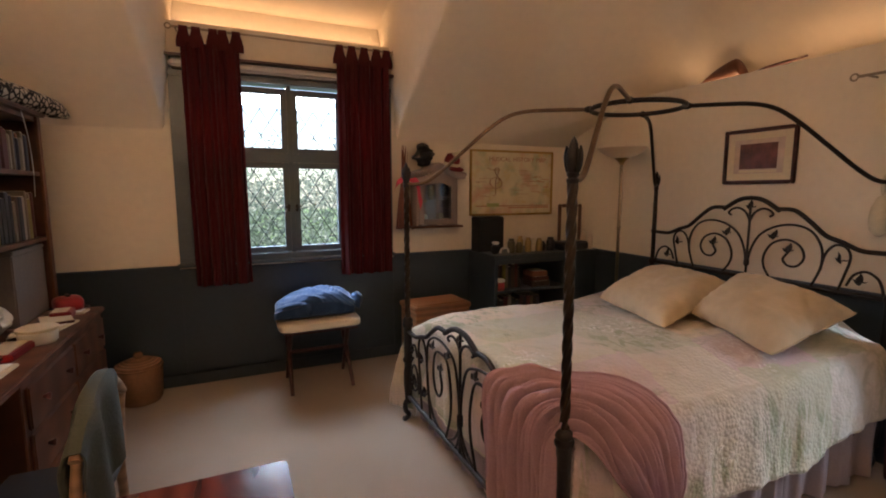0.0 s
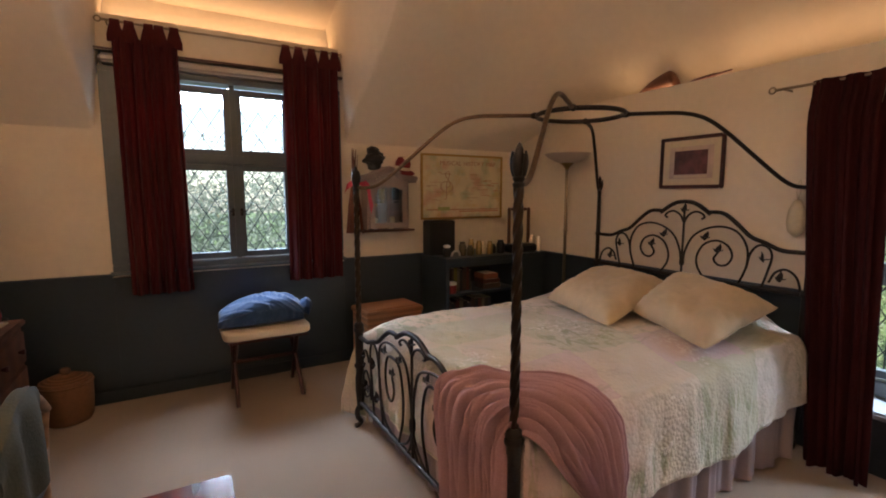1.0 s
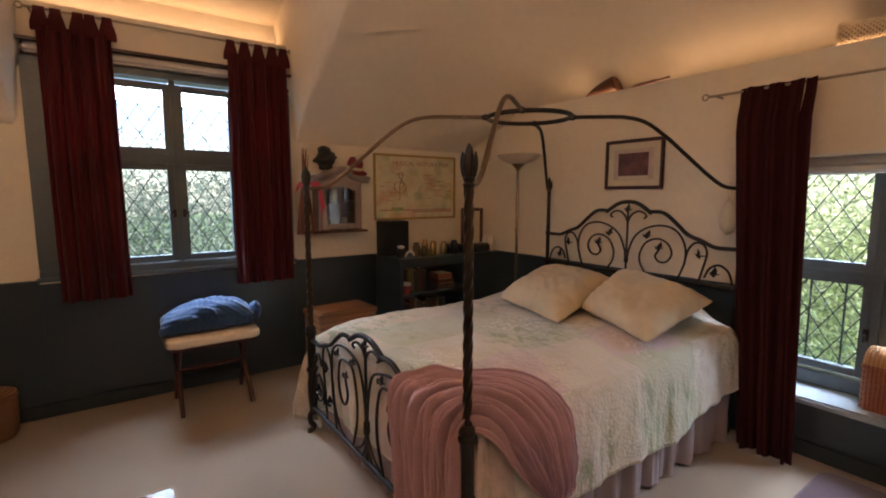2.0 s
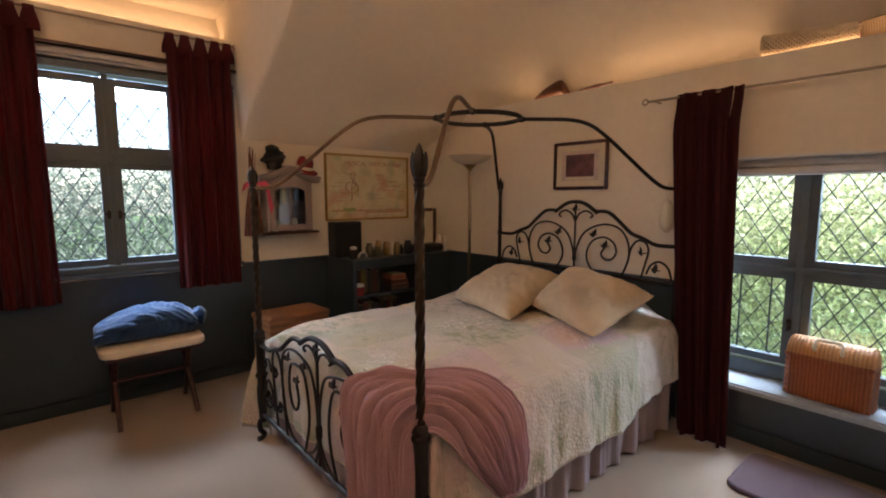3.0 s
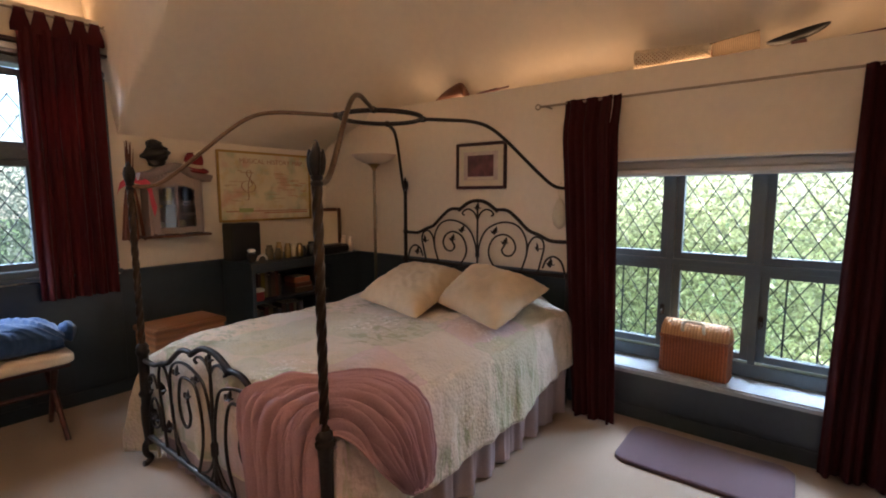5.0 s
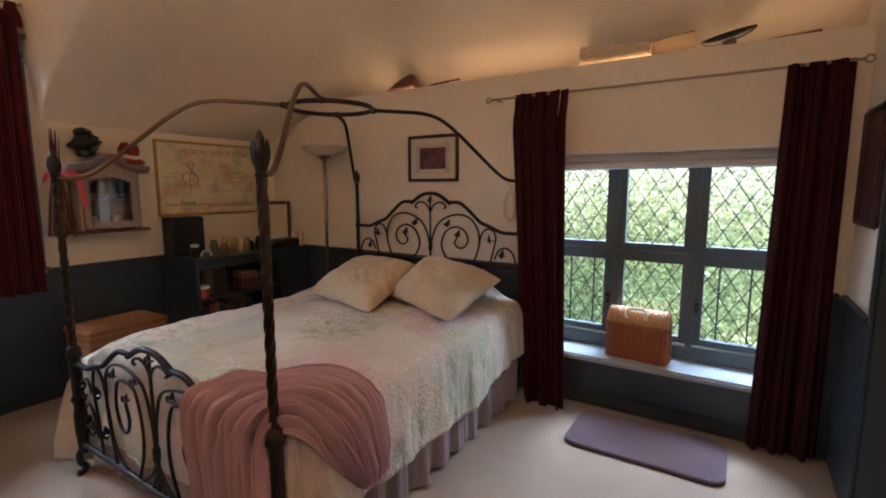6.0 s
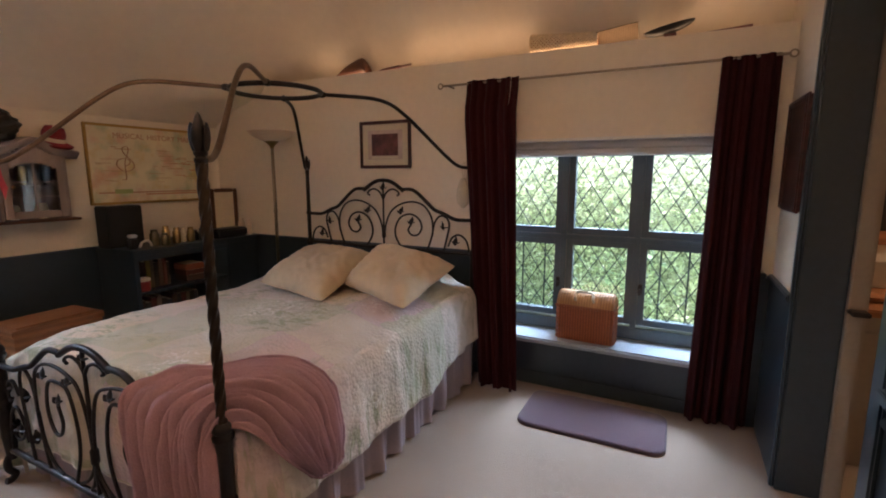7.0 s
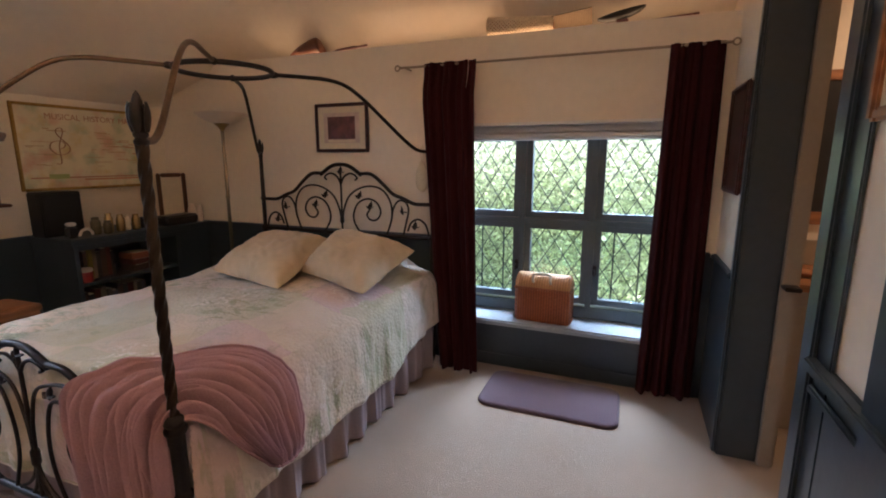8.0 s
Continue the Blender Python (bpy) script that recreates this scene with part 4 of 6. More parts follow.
def curtain(name, a, b, z0, z1, axis, depth, folds, seed, label, group, taper=0.0, tabs=(), rod_z=None, z0b=None, kick=0.0, cloth=None, front=0.0, swing=0.0):
    """Cloth from a to b along x ('x') or y ('y'); depth is the other coordinate."""
    root = None
    def f(u, v):
        along = a + (b - a) * u
        mid = (a + b) / 2
        along = mid + (along - mid) * (1 - taper * (1 - v)) + kick * v * (0.5 + 0.5 * u)
        uu = u + 0.06 * noise.noise(Vector((u * 3.1, seed * 3, 0.5))) + 0.022 * noise.noise(Vector((u * 5, v * 2.2, seed)))
        d = 0.030 * math.sin(uu * folds * 1.25 * math.pi + seed) + 0.016 * math.sin(uu * folds * 3.1 * math.pi + 2 * seed) + 0.012 * noise.noise(Vector((u * 6, v * 1.5, seed + 4)))
        d *= 0.45 + 0.55 * v
        low = z0 if z0b is None else z0 + (z0b - z0) * u
        z = z1 + (low - z1) * v
        p = depth + d - front * smooth_step(v / 0.12) - swing * v
        return Vector((along, p, z)) if axis == "x" else Vector((p, along, z))
    root = solid(name, sheet(96, 24, f, thick=0.006), cloth or VELVET, label, "curtain", group=group, smooth=True)
    for t in tabs:
        c = a + (b - a) * t
        w = 0.028
        def g(u, v):
            loop = [(-0.014, z1 - 0.03), (-0.015, (z1 + rod_z) / 2), (-0.012, rod_z + 0.004), (0.0, rod_z + 0.015), (0.012, rod_z + 0.004), (0.015, (z1 + rod_z) / 2), (0.014, z1 - 0.03)]
            i = min(int(v * 6), 5)
            q = v * 6 - i
            o = loop[i][0] + (loop[i + 1][0] - loop[i][0]) * q
            zz = loop[i][1] + (loop[i + 1][1] - loop[i][1]) * q
            flare = w * (1 + 0.8 * smooth_step((rod_z - zz) / max(0.02, rod_z - z1)))
            al = c + (u - 0.5) * 2 * flare
            return Vector((al, depth + o, zz)) if axis == "x" else Vector((depth + o, al, zz))
        tab = part("tab", sheet(4, 12, g, thick=0.003), VELVET, root, smooth=True)
    return root


def rod(name, p, q, r, label, ends=0.018):
    p, q = Vector(p), Vector(q)
    d = (q - p).normalized()
    root = solid(name, sweep([p, q], r, 10), ROD, label, "curtain rod", smooth=True)
    for e, s in ((p, -1), (q, 1)):
        ring = [e + d * s * (0.022 + 0.018 * math.cos(t)) + Vector((0, 0, 0.018 * math.sin(t))) for t in [2 * math.pi * k / 16 for k in range(16)]]
        part("finial_ring", sweep(ring, 0.005, 6, closed=True), ROD, root, smooth=True)
    return root


NR = NORTH - 0.075
rod("curtain_rod", (-0.385, NR, 2.705), (1.262, NR, 2.705), 0.008, "thin pewter curtain rod over the dormer window")
for x in (-0.36, 1.24):
    solid("rod_bracket", sweep([(x, NORTH, 2.695), (x, NR, 2.695), (x, NR, 2.70)], 0.006, 8), ROD, "small pewter rod bracket on the wall", "bracket", group="rod brackets", smooth=True)
curtain("curtain", -0.335, 0.055, 0.80, 2.60, "x", NR, 7, 0.4, "burgundy tab-top curtain hanging beside the dormer window", "tab-top curtains", tabs=(0.06, 0.27, 0.56, 0.72, 0.96), rod_z=2.705, kick=0.015)
curtain("curtain", 0.792, 1.232, 0.81, 2.60, "x", NR, 7, 2.1, "burgundy tab-top curtain with light glowing through", "tab-top curtains", tabs=(0.05, 0.28, 0.52, 0.76, 0.96), rod_z=2.705)
ER = EAST - 0.085
rod("curtain_rod", (ER, -0.50, 2.155), (ER, 1.545, 2.155), 0.008, "long thin pewter curtain rod over the wide window")
for y in (-0.44, 1.50):
    solid("rod_bracket", sweep([(EAST, y, 2.15), (ER, y, 2.15)], 0.006, 8), ROD, "small pewter rod bracket on the wall", "bracket", group="rod brackets", smooth=True)
long_left = curtain("long_curtain", 1.285, 1.105, 0.02, 2.170, "y", ER - 0.005, 4.2, 1.0, "long dark burgundy curtain beside the bed", "floor-length curtains", cloth=LINED, front=0.075, kick=-0.18, taper=-0.83, swing=0.06)
part("edge_flap", sheet(10, 30, lambda u, v: Vector((ER - 0.02 - 0.06 * smooth_step(v / 0.12) - 0.06 * v + 0.012 * math.sin(u * 5), 1.022 - 0.055 * u + 0.05 * smooth_step(v / 0.35) * (1 - u) - 0.075 * v, 2.168 - 2.146 * v)), thick=0.005), LINED, long_left, smooth=True)
curtain("long_curtain", -0.165, -0.50, 0.02, 2.165, "y", ER - 0.005, 4.6, 2.6, "long dark burgundy curtain reaching the carpet by the doorway", "floor-length curtains", kick=0.02, cloth=LINED, taper=0.17)

# ---- doorway to the bathroom ----
door = thing("door_1", (0, 0, 0), "slate teal cased doorway opening to a bathroom", "doorway", kind="structure")
D0, D1, DH = DOOR
part("jamb", boxy((D1 - 0.016, -0.725, 0.0), (D1 - 0.0005, SOUTH + 0.002, DH), 0.003), TEAL, door)
part("casing", boxy((D1 - 0.016, SOUTH + 0.002, 0.0), (D1 + 0.036, SOUTH + 0.022, DH + 0.1), 0.010, seg=3), TEAL, door)
bm = boxy((D0 - 0.160, SOUTH + 0.002, 0.0), (D0 + 0.004, SOUTH + 0.014, DH + 0.1), 0.004)
boxy((D0 - 0.074, SOUTH + 0.014, 0.0), (D0 + 0.006, SOUTH + 0.030, DH + 0.1), 0.006, bm)
part("casing", bm, TEAL, door)
part("jamb", boxy((D0 + 0.0005, -0.725, 0.0), (D0 + 0.014, SOUTH + 0.002, DH), 0.003), TEAL, door)
part("head_casing", boxy((D0 + 0.004, SOUTH + 0.002, DH), (D1 - 0.016, SOUTH + 0.028, DH + 0.1), 0.005), TEAL, door)
bm = boxy((D1 - 0.045, -0.785, 0.0), (D1, -0.726, DH), 0.004)
boxy((D1 - 0.028, -0.80, 0.0), (D1, -0.785, DH), 0.003, bm)
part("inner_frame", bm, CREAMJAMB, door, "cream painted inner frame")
part("latch", boxy((D1 - 0.11, -0.79, 0.925), (D1 - 0.02, -0.726, 0.945), 0.004), IRON, door, "black iron latch")
rail_bar("trim_casing_south", (0.96, SOUTH + 0.0005, 0.0), (1.185, SOUTH + 0.030, 2.45), "slate teal door casing")

# bathroom beyond
wall_of("wall_bathroom", [((3.6, -2.3, -0.1), (3.75, -0.85, 2.8)), ((1.3, -2.4, -0.1), (3.75, -2.25, 2.8)), ((1.2, -2.4, -0.1), (1.35, -0.72, 2.8))], label="warm cream bathroom wall")
solid("ceiling_bathroom", boxy((1.2, -2.4, 2.6), (3.75, -0.72, 2.75)), CEIL, "cream bathroom ceiling", "ceiling", kind="structure")
area_lamp("bathroom_lamp", (2.9, -1.6, 2.55), (2.9, -1.5, 0), 0.35, 0.35, 3.5, (1.0, 0.66, 0.36))
vanity = thing("vanity_unit", (0, 0, 0), "cream panelled vanity unit with a stone top", "vanity")
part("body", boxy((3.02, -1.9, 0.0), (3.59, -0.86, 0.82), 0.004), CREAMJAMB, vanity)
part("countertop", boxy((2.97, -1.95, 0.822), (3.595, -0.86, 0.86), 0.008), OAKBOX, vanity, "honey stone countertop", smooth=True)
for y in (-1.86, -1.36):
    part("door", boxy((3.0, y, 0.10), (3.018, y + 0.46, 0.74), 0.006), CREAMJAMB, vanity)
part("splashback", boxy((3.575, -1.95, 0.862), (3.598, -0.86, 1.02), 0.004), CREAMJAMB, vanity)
solid("soap_dish", lathe([(0.03, 0), (0.06, 0.01), (0.075, 0.03), (0.07, 0.032), (0.05, 0.015)], 20), OAKBOX, "amber glass dish on the vanity", "dish", loc=(3.2, -1.0, 0.861), smooth=True)
mirror = thing("bathroom_mirror", (0, 0, 0), "dark framed mirror over the vanity", "mirror")
part("glass", boxy((3.585, -1.7, 1.20), (3.597, -0.92, 1.98)), BLACK, mirror)
for lo, hi in (((3.57, -1.76, 1.12), (3.599, -0.88, 1.20)), ((3.57, -1.76, 1.98), (3.599, -0.88, 2.04))):
    part("frame_bar", boxy(lo, hi, 0.006), OAKBOX, mirror)


def framed(name, centre, w, h, facing, fw, frame_mat, mount, label, category="picture", art=None, depth=0.025, glass=False):
    """A picture frame of four bars round a mount and a print; local x runs along its width, -y looks out."""
    root = thing(name, Matrix.Translation(centre) @ pose(0, 0, 0, 0, 0, facing), label, category)
    bm = None
    for a, b, c, d in ((-w / 2, -w / 2 + fw, -h / 2, h / 2), (w / 2 - fw, w / 2, -h / 2, h / 2), (-w / 2 + fw, w / 2 - fw, -h / 2, -h / 2 + fw), (-w / 2 + fw, w / 2 - fw, h / 2 - fw, h / 2)):
        bm = boxy((a, -depth, c), (b, 0, d), fw * 0.25, bm)
    part("frame", bm, frame_mat, root)
    part("mount", boxy((-w / 2 + fw, -depth * 0.45, -h / 2 + fw), (w / 2 - fw, -0.001, h / 2 - fw)), mount, root)
    for nm, lo, hi, mt in art or []:
        part(nm, boxy((lo[0], -depth * 0.45 - lo[2] - 0.0015, lo[1]), (hi[0], -depth * 0.45 - lo[2], hi[1])), mt, root)
    if glass:
        part("glass", boxy((-w / 2 + fw, -depth * 0.80, -h / 2 + fw), (w / 2 - fw, -depth * 0.72, h / 2 - fw)), GLASS, root).visible_shadow = False
    return root


PRINT = material("sepia_print", (0.15, 0.050, 0.042), 0.5, scale=14, var=0.75, bump=0.0, blotch=7)
PALEPRINT = material("pale_pink_print", (0.58, 0.46, 0.39), 0.6, scale=20, var=0.2, bump=0.0, blotch=9)
DARKART = material("dark_print", (0.075, 0.022, 0.016), 0.4, scale=9, var=0.6, bump=0.0, blotch=5)
ART = [("backing_print", (-0.165, -0.115, 0.001), (0.165, 0.115), PALEPRINT), ("print", (-0.125, -0.085, 0.004), (0.125, 0.085), PRINT), ("print_foot", (-0.125, -0.108, 0.004), (0.125, -0.092), CREAM)]
framed("framed_print", (EAST, 2.105, 1.762), 0.485, 0.375, -90, 0.026, DARKWOOD, CREAM, "small sepia print in a dark wooden frame over the bed", art=ART)
framed("framed_dark_print", (2.965, SOUTH, 1.62), 0.42, 0.56, 180, 0.03, DARKWOOD, DARKART, "dark reddish print in a black frame", glass=False)
framed("framed_wood_panel", (1.33, SOUTH, 1.90), 0.16, 0.60, 180, 0.03, OAKBOX, CREAM, "narrow picture in an orange wood frame", glass=False)

# the wall chart in a gilt frame
CHART = material("faded_chart_paper", (0.72, 0.65, 0.45), 0.8, scale=6, var=0.12, bump=0.0, blotch=2.6)
nt = CHART.node_tree
flow = nt.nodes["Principled BSDF"].inputs["Base Color"].links[0].from_socket
for tint, seed, size, lo, hi in (((0.36, 0.44, 0.26), 4.0, 5.0, 0.52, 0.66), ((0.62, 0.30, 0.20), 11.3, 4.4, 0.53, 0.68), ((0.62, 0.47, 0.16), 23.1, 5.5, 0.55, 0.68)):
    shift, wash, span, blend = (nt.nodes.new("ShaderNode" + kind) for kind in ("Mapping", "TexNoise", "MapRange", "Mix"))
    shift.inputs["Location"].default_value = (seed, 0, seed * 0.4)
    wash.inputs["Scale"].default_value, wash.inputs["Detail"].default_value = size, 5
    span.inputs[1].default_value, span.inputs[2].default_value, span.inputs[4].default_value = lo, hi, 0.75
    blend.data_type = "RGBA"
    blend.inputs[7].default_value = (*tint, 1)
    nt.links.new(nt.nodes["Texture Coordinate"].outputs["Object"], shift.inputs[0])
    nt.links.new(shift.outputs[0], wash.inputs["Vector"])
    nt.links.new(wash.outputs[0], span.inputs[0])
    nt.links.new(span.outputs[0], blend.inputs[0])
    nt.links.new(flow, blend.inputs[6])
    flow = blend.outputs[2]
nt.links.new(flow, nt.nodes["Principled BSDF"].inputs["Base Color"])
INK = material("faded_red_ink", (0.46, 0.24, 0.15), 0.8, scale=20, var=0.2, bump=0.0)
PALEINK = material("faded_brown_ink", (0.54, 0.38, 0.22), 0.8, scale=20, var=0.3, bump=0.0)
GREENINK = material("faded_green_ink", (0.36, 0.42, 0.16), 0.8, scale=20, var=0.3, bump=0.0)
CORAL = material("faded_coral_ink", (0.55, 0.26, 0.15), 0.8, scale=20, var=0.3, bump=0.0)
rng = random.Random(5)
art = []
for k in range(44):
    z = -0.19 + 0.33 * rng.random()
    x0 = -0.43 + 0.80 * rng.random()
    if abs(x0 + 0.16) < 0.11:
        continue
    w = 0.04 + 0.12 * rng.random()
    art.append(("text_bar", (x0, z, 0.002), (min(x0 + w, 0.44), z + 0.004 + 0.004 * rng.random()), CORAL if x0 > 0.2 and rng.random() < 0.7 else PALEINK))
art += [("text_bar", (-0.42, -0.232, 0.002), (0.44, -0.222), INK), ("text_bar", (-0.05, -0.252, 0.002), (0.44, -0.240), CORAL), ("colour_patch", (-0.30, -0.235, 0.004), (-0.16, -0.200), GREENINK)]
chart = framed("wall_chart", (2.545, NORTH, 1.605), 0.975, 0.645, 0, 0.020, GILT, CHART, "faded musical history wall chart in a thin gilt frame", "wall chart", art=art)
words = []
for word in ("MUSICAL", "HISTORY", "MAP"):
    fc = bpy.data.curves.new("chart_title", "FONT")
    fc.body, fc.size, fc.extrude = word, 0.062, 0.0006
    ft = new("chart_title_text", fc)
    word_mesh = bpy.data.meshes.new_from_object(ft.evaluated_get(bpy.context.evaluated_depsgraph_get()))
    bpy.data.objects.remove(ft)
    word_mesh.materials.clear()
    word_mesh.materials.append(INK)
    words.append((word_mesh, max(v.co.x for v in word_mesh.vertices)))
start = 0.06 - (sum(w for _, w in words) + 0.05) / 2
for word_mesh, w in words:
    title = new("title_word", word_mesh)
    title.parent = chart
    title.matrix_basis = pose(start, -0.0135, 0.215, 90, 0, 0)
    start += w + 0.025
clef = [(0.00, 0.0), (0.03, 0.02), (0.035, 0.055), (0.0, 0.075), (-0.045, 0.055), (-0.055, 0.0), (-0.01, -0.05), (0.05, -0.03), (0.06, 0.03), (0.0, 0.12), (-0.01, 0.17), (0.02, 0.19), (0.03, 0.15), (0.0, 0.03), (0.0, -0.12), (-0.03, -0.13)]
part("treble_sign", sweep(spline([(-0.20 + x * 1.15, -0.0135, -0.01 + z * 0.85) for x, z in clef], 4), 0.006, 6, flat=0.4), INK, chart, "large printed treble clef")

# ---- low built-in bookcase ----
case = thing("built_in_bookcase", (0, 0, 0), "low slate teal built-in bookcase with an open front", "bookcase")
CX0, CX1, CY = 2.055, EAST - 0.034, 3.59
part("top", boxy((CX0 - 0.015, CY - 0.02, 0.915), (CX1, NORTH - 0.034, 0.957), 0.006), TEAL, case)
part("side", boxy((CX0, CY, 0.0), (CX0 + 0.03, NORTH - 0.026, 0.915), 0.003), TEAL, case)
part("side", boxy((2.86, CY, 0.0), (2.89, NORTH - 0.026, 0.915), 0.003), TEAL, case)
part("shelf", boxy((CX0 + 0.03, CY + 0.012, 0.60), (2.86, NORTH - 0.026, 0.625), 0.003), TEAL, case)
part("shelf", boxy((CX0 + 0.03, CY + 0.012, 0.28), (2.86, NORTH - 0.026, 0.305), 0.003), TEAL, case)
part("front_panel", boxy((2.89, CY, 0.0), (CX1, CY + 0.02, 0.915), 0.003), TEAL, case)
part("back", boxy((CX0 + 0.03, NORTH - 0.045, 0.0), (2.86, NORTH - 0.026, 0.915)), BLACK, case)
part("face_frame", boxy((CX0 + 0.03, CY - 0.002, 0.87), (2.86, CY + 0.018, 0.914), 0.003), TEAL, case)


def book(x, y, z, w, d, h, mat, label, group="books on the shelves", lean=0.0, axis="x"):
    root = thing("book", Matrix.Translation((x, y, z)) @ pose(0, 0, 0, 0, lean, 0 if axis == "x" else 90), label, "book", group)
    part("cover", boxy((0, 0, 0), (w, d, h), min(0.004, w * 0.2)), mat, root)
    part("pages", boxy((w * 0.12, 0.004, h + 0.0006), (w * 0.88, d - 0.004, h + 0.0022)), CREAM, root)


BOOKS = [material(f"book_cloth_{k}", c, 0.7, scale=50, var=0.2, bump=0.1) for k, c in enumerate([(0.10, 0.025, 0.02), (0.05, 0.05, 0.07), (0.20, 0.15, 0.10), (0.07, 0.04, 0.03), (0.28, 0.10, 0.05), (0.03, 0.03, 0.03), (0.33, 0.28, 0.22), (0.22, 0.17, 0.03)])]
BNAME = ["worn red cloth book", "slate blue cloth book", "faded tan cloth book", "dark brown leather book", "rust orange paperback book", "black bound book", "pale grey paperback book", "mustard yellow cloth book"]
x = 2.16
for k, (w, h, m) in enumerate([(0.03, 0.22, 3), (0.035, 0.24, 7), (0.025, 0.23, 2), (0.03, 0.20, 5), (0.04, 0.22, 3), (0.03, 0.24, 0), (0.025, 0.19, 5)]):
    book(x, CY + 0.10, 0.626, w, 0.16, h, BOOKS[m], BNAME[m] + " on the low shelf")
    x += w + 0.002
for k, (w, h, m) in enumerate([(0.20, 0.05, 3), (0.19, 0.04, 0), (0.17, 0.05, 4)]):
    book(2.50, CY + 0.06, 0.626 + sum([0.05, 0.04, 0.05][:k]) + 0.003 * k, w, 0.17, h, BOOKS[m], BNAME[m] + " lying flat")
x = 2.12
for k in range(12):
    w = 0.025 + 0.02 * rng.random()
    m = [3, 5, 0, 2, 5, 1][k % 6]
    book(x, CY + 0.09, 0.306, w, 0.16, 0.19 + 0.06 * rng.random(), BOOKS[m], BNAME[m] + " on the low shelf")
    x += w + 0.003
tin = thing("red_tin", (2.135, CY + 0.06, 0.626), "round red and white lidded tin", "tin")
part("body", lathe([(0.045, 0), (0.05, 0.004), (0.05, 0.075), (0.045, 0.08)], 24), RED, tin, smooth=True)
part("lid", lathe([(0.052, 0.081), (0.053, 0.098), (0.045, 0.104)], 24), WHITE, tin, smooth=True)

# things on the bookcase
TOP = 0.9575
bx = thing("loudspeaker_box", (2.03, 3.92, TOP), "tall black box standing on the bookcase", "box")
part("body", boxy((0, -0.07, 0), (0.27, 0.09, 0.325), 0.008), BLACK, bx)
part("front", boxy((0.012, -0.078, 0.012), (0.258, -0.070, 0.313), 0.003), BLACK, bx)
orn = thing("white_ornament", (2.12, 3.69, TOP), "small white curled china ornament", "ornament")
part("base", boxy((-0.045, -0.025, 0), (0.03, 0.025, 0.085), 0.012, seg=3), BLACK, orn, smooth=True)
part("cap", boxy((-0.035, -0.028, 0.088), (0.022, 0.028, 0.112), 0.008), WHITE, orn, "white cap", smooth=True)
part("curl", sweep(spline([(0.03, -0.02, 0.01), (0.05, -0.02, 0.045), (0.09, -0.02, 0.055), (0.115, -0.02, 0.035), (0.12, -0.02, 0.008)], 5), 0.010, 8), WHITE, orn, "white china curl", smooth=True)


def jar(name, x, y, r, h, mat, label, lid=None):
    root = thing(name, (x, y, TOP), label, name.replace("_", " "), "small jars on the bookcase")
    part("body", lathe([(r * 0.85, 0), (r, h * 0.06), (r, h * 0.72), (r * 0.8, h * 0.82)], 18), mat, root, smooth=True)
    part("lid", lathe([(r * 0.72, h * 0.823), (r * 0.75, h * 0.97), (r * 0.6, h)], 18), lid or mat, root, smooth=True)


OLIVE = material("olive_glaze", (0.10, 0.085, 0.04), 0.35, scale=30, var=0.4, bump=0.1)
for x, y, r, h, mt, lb in ((2.30, 3.72, 0.035, 0.13, OLIVE, "olive glazed jar with a lid"), (2.36, 3.68, 0.03, 0.10, OLIVE, "squat olive glazed jar with lid"), (2.41, 3.74, 0.03, 0.15, BRASS, "tall brass canister on the bookcase"), (2.48, 3.71, 0.03, 0.135, BRASS, "dull brass canister on the bookcase"), (2.545, 3.73, 0.028, 0.12, CREAM, "cream china canister on the bookcase"), (2.60, 3.70, 0.03, 0.125, BRASS, "small brass canister on the bookcase"), (2.66, 3.74, 0.035, 0.09, BLACK, "low black pot on the bookcase"), (2.73, 3.70, 0.04, 0.13, BLACK, "black enamelled pot on the bookcase"), (3.145, 3.72, 0.03, 0.16, OPAL, "pale glass tumbler on the bookcase"), (3.165, 3.645, 0.028, 0.15, OPAL, "pale glass tumbler on the bookcase")):
    jar("jar", x, y, r, h, mt, lb)
radio = thing("clock_radio", (2.945, 3.665, TOP), "flat black clock radio on the bookcase", "radio")
part("body", boxy((-0.16, -0.08, 0.004), (0.16, 0.08, 0.085), 0.015, seg=3), BLACK, radio, smooth=True)
part("dial", lathe([(0.02, 0), (0.02, 0.008), (0.015, 0.01)], 16, at=(0.09, 0.0, 0.085)), ROD, radio, smooth=True)
framed("standing_frame", (3.05, 3.83, TOP + 0.220), 0.25, 0.44, -14, 0.035, PINE, CREAM, "plain wooden picture frame standing on the bookcase")

# ---- small wall cabinet ----
cab = thing("wall_cabinet", (0, 0, 0), "limed grey wall cabinet with an arched top and a glazed door", "cabinet")
A0, A1, AY = 1.43, 1.875, 3.95
part("side", boxy((A0 + 0.02, AY, 1.215), (A0 + 0.04, NORTH, 1.655), 0.003), GREYWOOD, cab)
part("side", boxy((A1 - 0.04, AY, 1.215), (A1 - 0.02, NORTH, 1.655), 0.003), GREYWOOD, cab)
part("back", boxy((A0 + 0.04, NORTH - 0.012, 1.215), (A1 - 0.04, NORTH - 0.001, 1.655)), GREYWOOD, cab)
part("base_shelf", boxy((A0 - 0.03, AY - 0.03, 1.194), (A1 + 0.03, NORTH, 1.214), 0.006), PINE, cab)
part("inner_shelf", boxy((A0 + 0.04, AY + 0.03, 1.44), (A1 - 0.04, NORTH - 0.012, 1.452)), GREYWOOD, cab)
door_bm = boxy((A0 + 0.042, AY - 0.012, 1.225), (A0 + 0.088, AY + 0.01, 1.635), 0.004)
boxy((A1 - 0.088, AY - 0.012, 1.225), (A1 - 0.042, AY + 0.01, 1.635), 0.004, door_bm)
